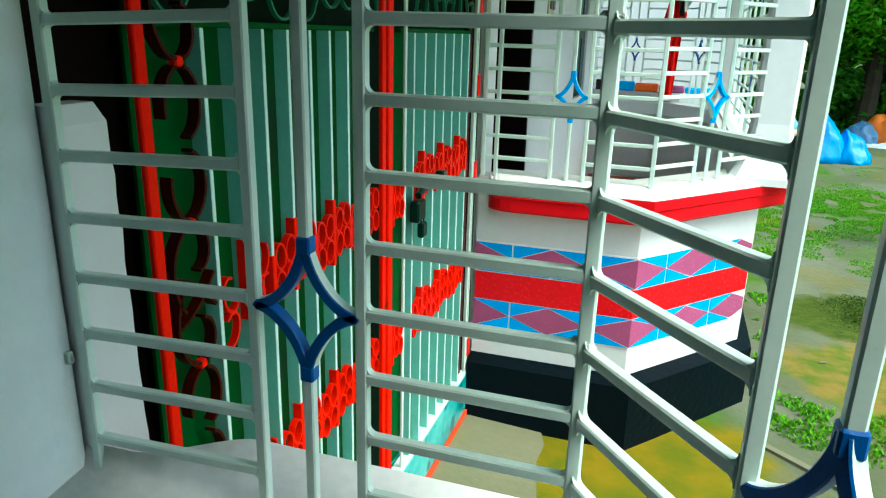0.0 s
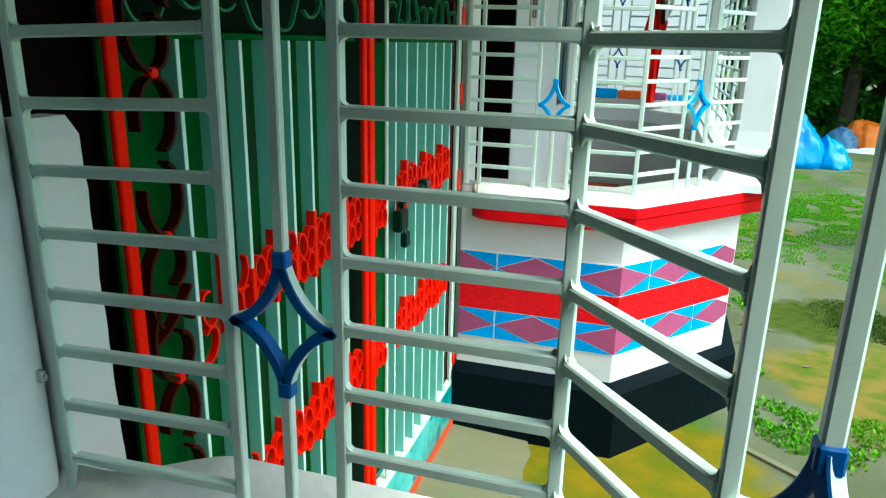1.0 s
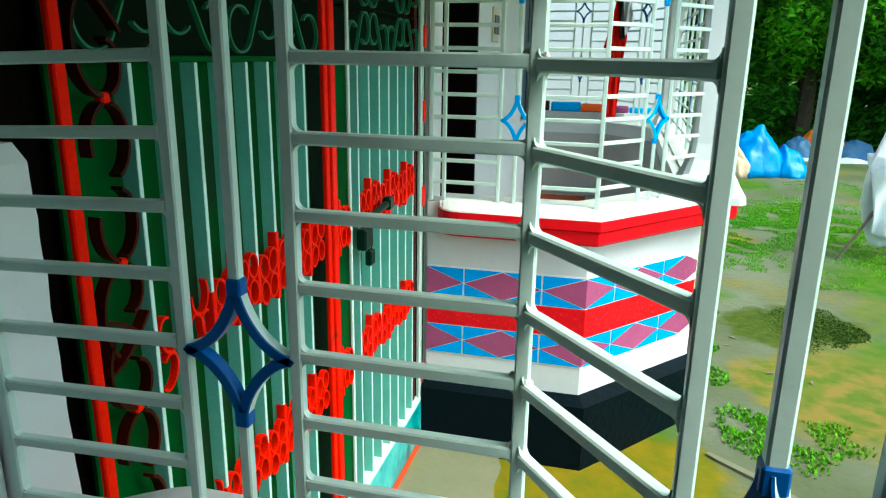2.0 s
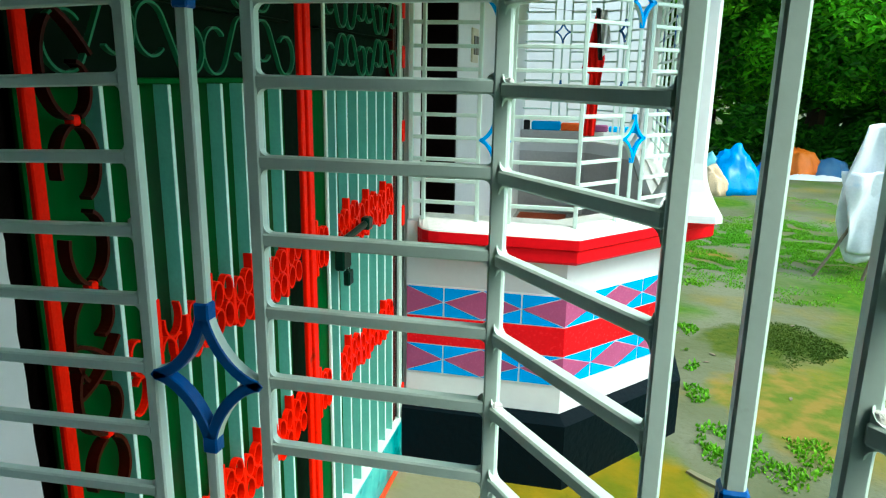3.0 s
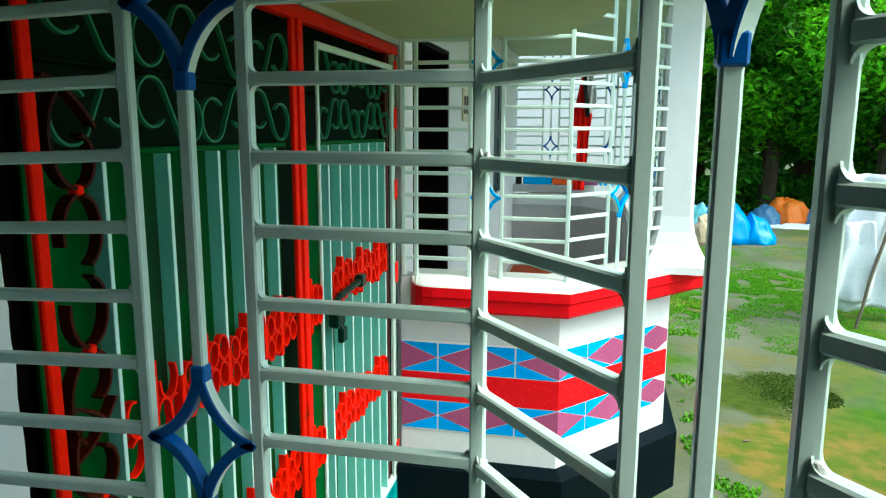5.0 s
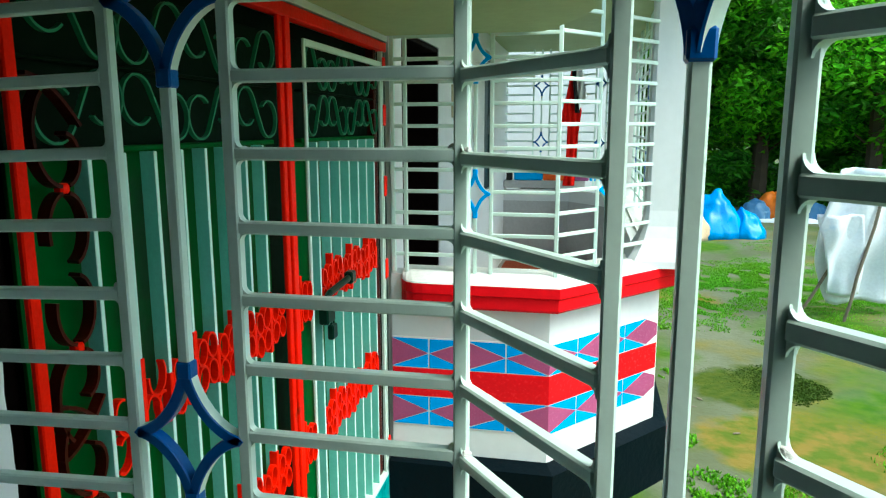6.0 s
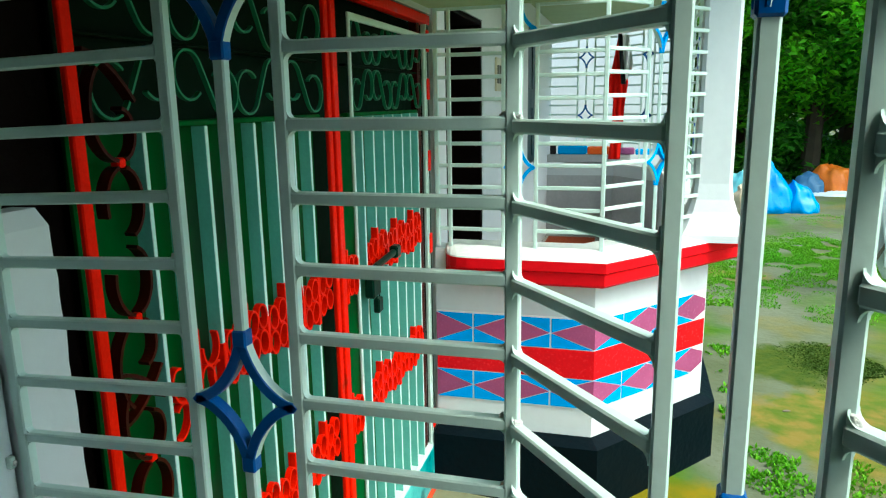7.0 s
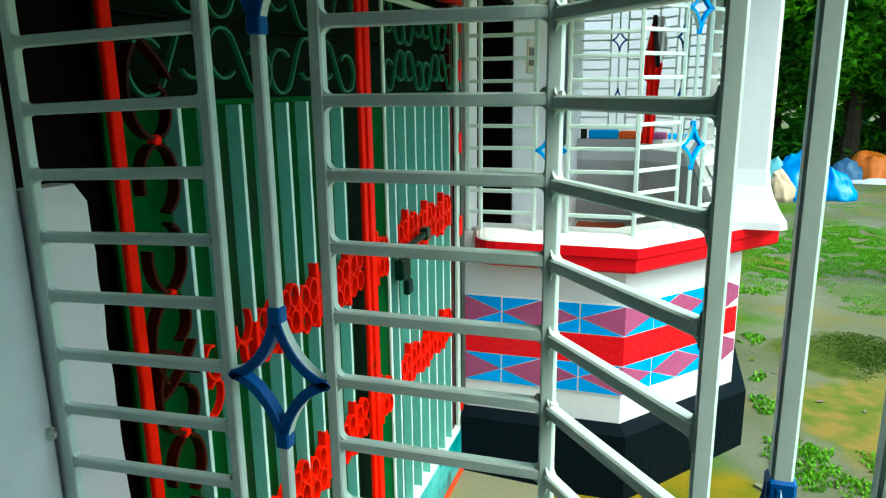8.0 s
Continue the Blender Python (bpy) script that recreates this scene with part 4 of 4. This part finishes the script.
sh = thing("sheet_on_poles", "white plastic sheet draped over sloping sticks in the yard", "plastic sheet")
cloth("sheet", lambda t: (-0.30 - 0.12 * math.sin(3 * t) + 0.22 * max(0, t - 0.55), 0.75 + 0.05 * t, 1.42 - 1.34 * t + 0.0), (2.66, 6.60, 0.12), (0.97, 0.25, 0), (0.0, -0.18, 1), "white_cloth", "", sh, fold=0.05, freq=2.2, nx=26, nz=30)
cloth("sheet_end", lambda t: (-0.45 + 0.20 * t, -0.02 + 0.08 * t, 1.0 - 0.80 * t), (2.68, 6.50, 0.10), (0.97, 0.25, 0), (0.0, -0.12, 1), "white_cloth", "", sh, fold=0.04, freq=3, nx=18, nz=22)
for a, b in (((2.13, 6.40, 0.02), (3.03, 6.50, 1.66)), ((2.56, 6.35, 0.02), (2.86, 6.40, 1.48))):
    part("stick", sweep([Vector(a).lerp(Vector(b), i / 6) + Vector((0.008 * math.sin(i * 2.1), 0, 0)) for i in range(7)], (0, 1, 0), 0.032, 0.032, ring=8), "stick", sh, "weathered sloping stick")


def leaf_cloud(centres, count, size, seed, flat=0.0):
    """Many small folded leaves scattered through the clump volumes (centre, radius)."""
    rng = random.Random(seed)
    vs, fs = [], []
    tot = sum(r ** 2 for _, r in centres)
    for c, r in centres:
        for _ in range(int(count * r * r / tot)):
            d = Vector((rng.gauss(0, 1), rng.gauss(0, 1), rng.gauss(0, 1))).normalized() * r * (0.35 + 0.75 * rng.random() ** 0.6)
            p = Vector(c) + Vector((d.x, d.y, d.z * (0.75 - flat)))
            if p.z < 0.02:
                p.z = 0.02 + 0.2 * rng.random()
            s = size * rng.uniform(0.6, 1.5)
            m = Euler((rng.uniform(-1.0, 1.0), rng.uniform(-1.0, 1.0), rng.uniform(0, 6.28))).to_matrix()
            k = len(vs)
            for q in ((0, -s, 0), (0.42 * s, -0.1 * s, 0.12 * s), (0, s, -0.1 * s), (-0.42 * s, -0.1 * s, 0.12 * s)):
                vs.append(p + m @ Vector(q))
            fs += [(k, k + 1, k + 2), (k, k + 2, k + 3)]
    me = bpy.data.meshes.new("crown")
    me.from_pydata(vs, [], fs)
    return me


def tree(x, y, h, seed, leaves=9000, size=0.13, mat="leaf", label="broad-leaved tree with a dense green crown", low=0.25):
    rng = random.Random(seed)
    t = thing("tree", label, "tree", "trees behind the yard")
    t.matrix_basis = WING @ pose(x, y + 1.4, ground_z(y + 1.4) - 0.03)
    bm = bmesh.new()

    def limb(a, b, r0, r1, bend):
        pts = []
        for i in range(8):
            k = i / 7
            pts.append((a.lerp(b, k) + bend * math.sin(k * math.pi), r0 + (r1 - r0) * k))
        rows = []
        for p, r in pts:
            rows.append([bm.verts.new(p + Vector((r * math.cos(2 * math.pi * j / 8), r * math.sin(2 * math.pi * j / 8), 0))) for j in range(8)])
        for u, w in zip(rows, rows[1:]):
            for j in range(8):
                bm.faces.new((u[j], u[(j + 1) % 8], w[(j + 1) % 8], w[j]))

    top = Vector((rng.uniform(-0.4, 0.4), rng.uniform(-0.4, 0.4), h * 0.75))
    limb(Vector((0, 0, 0)), top, 0.05 + h * 0.022, 0.03, Vector((rng.uniform(-0.2, 0.2), 0, 0)))
    centres = [(top + Vector((0, 0, h * 0.1)), h * 0.2)]
    for i in range(11):
        a = i * 2.4 + rng.random()
        z = h * (low + 0.06 * i * 0.9)
        r = h * rng.uniform(0.16, 0.34)
        end = Vector((math.cos(a) * r, math.sin(a) * r, z + h * 0.1))
        limb(top * (z / top.z) * 0.9, end, 0.035, 0.012, Vector((0, 0, 0.1)))
        centres.append((end, h * rng.uniform(0.09, 0.18)))
        centres.append((end * 0.7 + Vector((rng.uniform(-0.5, 0.5), rng.uniform(-0.5, 0.5), h * 0.06)), h * 0.11))
    part("trunk", bm, "bark", t)
    part("crown", leaf_cloud(centres, leaves, size, seed), mat, t)
    return t


for k, (x, y, h, n, s, mat) in enumerate(((1.6, 13.2, 6.5, 9000, 0.13, "leaf"), (3.6, 13.6, 7.0, 10000, 0.14, "leaf_dark"), (5.6, 13.0, 6.6, 9000, 0.13, "leaf"),
                                         (7.8, 14.2, 7.4, 9000, 0.15, "leaf_dark"), (-0.4, 14.2, 6.8, 6000, 0.15, "leaf_dark"), (2.5, 16.0, 8.5, 9000, 0.17, "leaf_dark"),
                                         (5.0, 16.6, 8.8, 9000, 0.17, "leaf_dark"), (8.0, 17.2, 9.0, 8000, 0.18, "leaf"), (10.2, 14.6, 7.4, 7000, 0.16, "leaf_dark"))):
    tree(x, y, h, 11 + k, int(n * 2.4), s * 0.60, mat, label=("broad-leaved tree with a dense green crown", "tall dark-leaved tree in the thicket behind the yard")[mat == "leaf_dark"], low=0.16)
rng = random.Random(5)
cs = [((-3 + 0.42 * i + rng.uniform(-0.2, 0.2), 14.7 + rng.uniform(-0.3, 1.0), rng.uniform(0.35, 1.15)), rng.uniform(0.4, 0.75)) for i in range(38)]
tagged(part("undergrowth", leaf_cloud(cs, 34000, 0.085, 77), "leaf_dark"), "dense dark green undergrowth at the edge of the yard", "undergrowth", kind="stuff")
cs = [((-14 + 0.9 * i, 21 + rng.uniform(-1, 1), rng.uniform(0.2, 8.5)), rng.uniform(1.2, 2.0)) for i in range(48) for _ in (0, 1, 2)]
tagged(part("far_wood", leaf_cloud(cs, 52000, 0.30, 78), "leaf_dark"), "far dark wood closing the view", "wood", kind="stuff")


# unseen thicket added round the open side of the yard to cut low skylight
cs = [((9.5 + rng.uniform(-1, 2), -9 + 0.55 * i, rng.uniform(0.2, 1.6)), rng.uniform(0.7, 1.2)) for i in range(40) for _ in range(2)]
tagged(part("far_wood", leaf_cloud(cs, 26000, 0.30, 79), "leaf_dark"), "unseen wood added on the yard's open side to block low skylight", "wood", kind="stuff")


def tufts(name, spots, per, h, mat, label, seed, wide=0.006):
    rng = random.Random(seed)
    vs, fs = [], []
    for x, y, rx, ry in spots:
        for _ in range(int(per * rx * ry)):
            a = rng.uniform(0, 6.283)
            r = rng.random() ** 0.55 * (1 + 0.35 * noise.noise(Vector((math.cos(a) * 1.5 + x * 3, math.sin(a) * 1.5, y)))) + abs(rng.gauss(0, 0.06))
            px, py = x + math.cos(a) * rx * r, y + math.sin(a) * ry * r
            if mat == "grass" and noise.noise(Vector((px * 5, py * 5, 3))) < -0.18:
                continue
            hh = h * rng.uniform(0.4, 1.3)
            b, w = rng.uniform(0, 6.283), wide * (1 + rng.random())
            lean = Vector((math.cos(b + 1.57), math.sin(b + 1.57), 0)) * hh * rng.uniform(0.2, 0.9)
            p = Vector((px, py, ground_z(py) - 0.012))
            side = Vector((math.cos(b), math.sin(b), 0)) * w
            k = len(vs)
            vs += [p - side, p + side, p + side * 0.8 + lean * 0.5 + Vector((0, 0, hh * 0.7)), p - side * 0.8 + lean * 0.5 + Vector((0, 0, hh * 0.7)), p + lean + Vector((0, 0, hh))]
            fs += [(k, k + 1, k + 2, k + 3), (k + 3, k + 2, k + 4)]
    me = bpy.data.meshes.new(name)
    me.from_pydata(vs, [], fs)
    return tagged(part(name, me, mat), label, "grass", kind="stuff")


tufts("weeds", [(0.82, 2.90, 0.15, 0.20), (0.96, 2.76, 0.26, 0.26), (1.20, 2.86, 0.20, 0.20), (0.74, 3.48, 0.08, 0.14), (0.74, 3.92, 0.07, 0.10), (0.78, 4.62, 0.10, 0.14), (0.90, 5.85, 0.14, 0.16), (0.72, 4.25, 0.06, 0.08)], 15000, 0.034, "grass", "leafy green weeds on bare earth", 20)
tufts("grass", [(1.10, 7.05, 0.28, 0.45), (1.50, 7.85, 0.35, 0.35), (2.95, 10.2, 0.55, 0.6), (2.50, 9.0, 0.45, 0.5), (2.35, 8.1, 0.40, 0.35), (1.33, 6.65, 0.42, 0.35), (2.35, 6.75, 0.7, 0.5), (2.1, 7.9, 0.8, 0.6), (1.2, 6.6, 0.3, 0.25),
                (1.25, 6.2, 0.45, 0.40), (2.6, 7.3, 0.9, 0.5), (1.75, 8.3, 0.6, 0.35), (2.9, 6.1, 0.7, 0.45), (2.15, 8.7, 0.9, 0.4), (3.2, 5.4, 0.8, 0.5), (3.4, 7.6, 0.9, 0.8), (1.2, 7.8, 0.4, 0.5), (3.4, 8.8, 1.2, 0.4), (2.5, 3.4, 0.6, 0.5), (1.9, 5.7, 0.3, 0.25)], 24000, 0.026, "grass", "patches of short bright green grass and weeds", 21, 0.003)
tufts("low_weed", [(1.20, 4.42, 0.29, 0.42), (1.50, 4.60, 0.28, 0.32), (1.74, 4.52, 0.14, 0.16)], 50000, 0.012, "moss", "round patch of dark green low weed on bare earth", 22, 0.0045)


def dry_leaf(x, y, s, turn):
    bm = bmesh.new()
    pts = []
    for i in range(10):
        a = 2 * math.pi * i / 10
        pts.append((math.cos(a) * s * (1.0 if i not in (0, 5) else 1.25), math.sin(a) * s * 0.5))
    lo = [bm.verts.new((u, v, 0.004 + 0.35 * abs(v))) for u, v in pts]
    hi = [bm.verts.new((u, v, 0.007 + 0.35 * abs(v))) for u, v in pts]
    bm.faces.new(lo), bm.faces.new(hi)
    for i in range(10):
        bm.faces.new((lo[i], lo[(i + 1) % 10], hi[(i + 1) % 10], hi[i]))
    ob = tagged(part("dry_leaf", bm, "stick"), "curled brown dry leaf on the earth", "leaf", "fallen leaves")
    ob.matrix_basis = WING @ pose(x, y, ground_z(y), 0, 0, turn)


for x, y, s, a in ((1.07, 3.62, 0.022, 20), (1.30, 3.55, 0.020, 75), (0.92, 4.15, 0.024, 130), (0.86, 4.0, 0.018, 10), (1.62, 4.9, 0.02, 40)):
    dry_leaf(x, y, s, a)
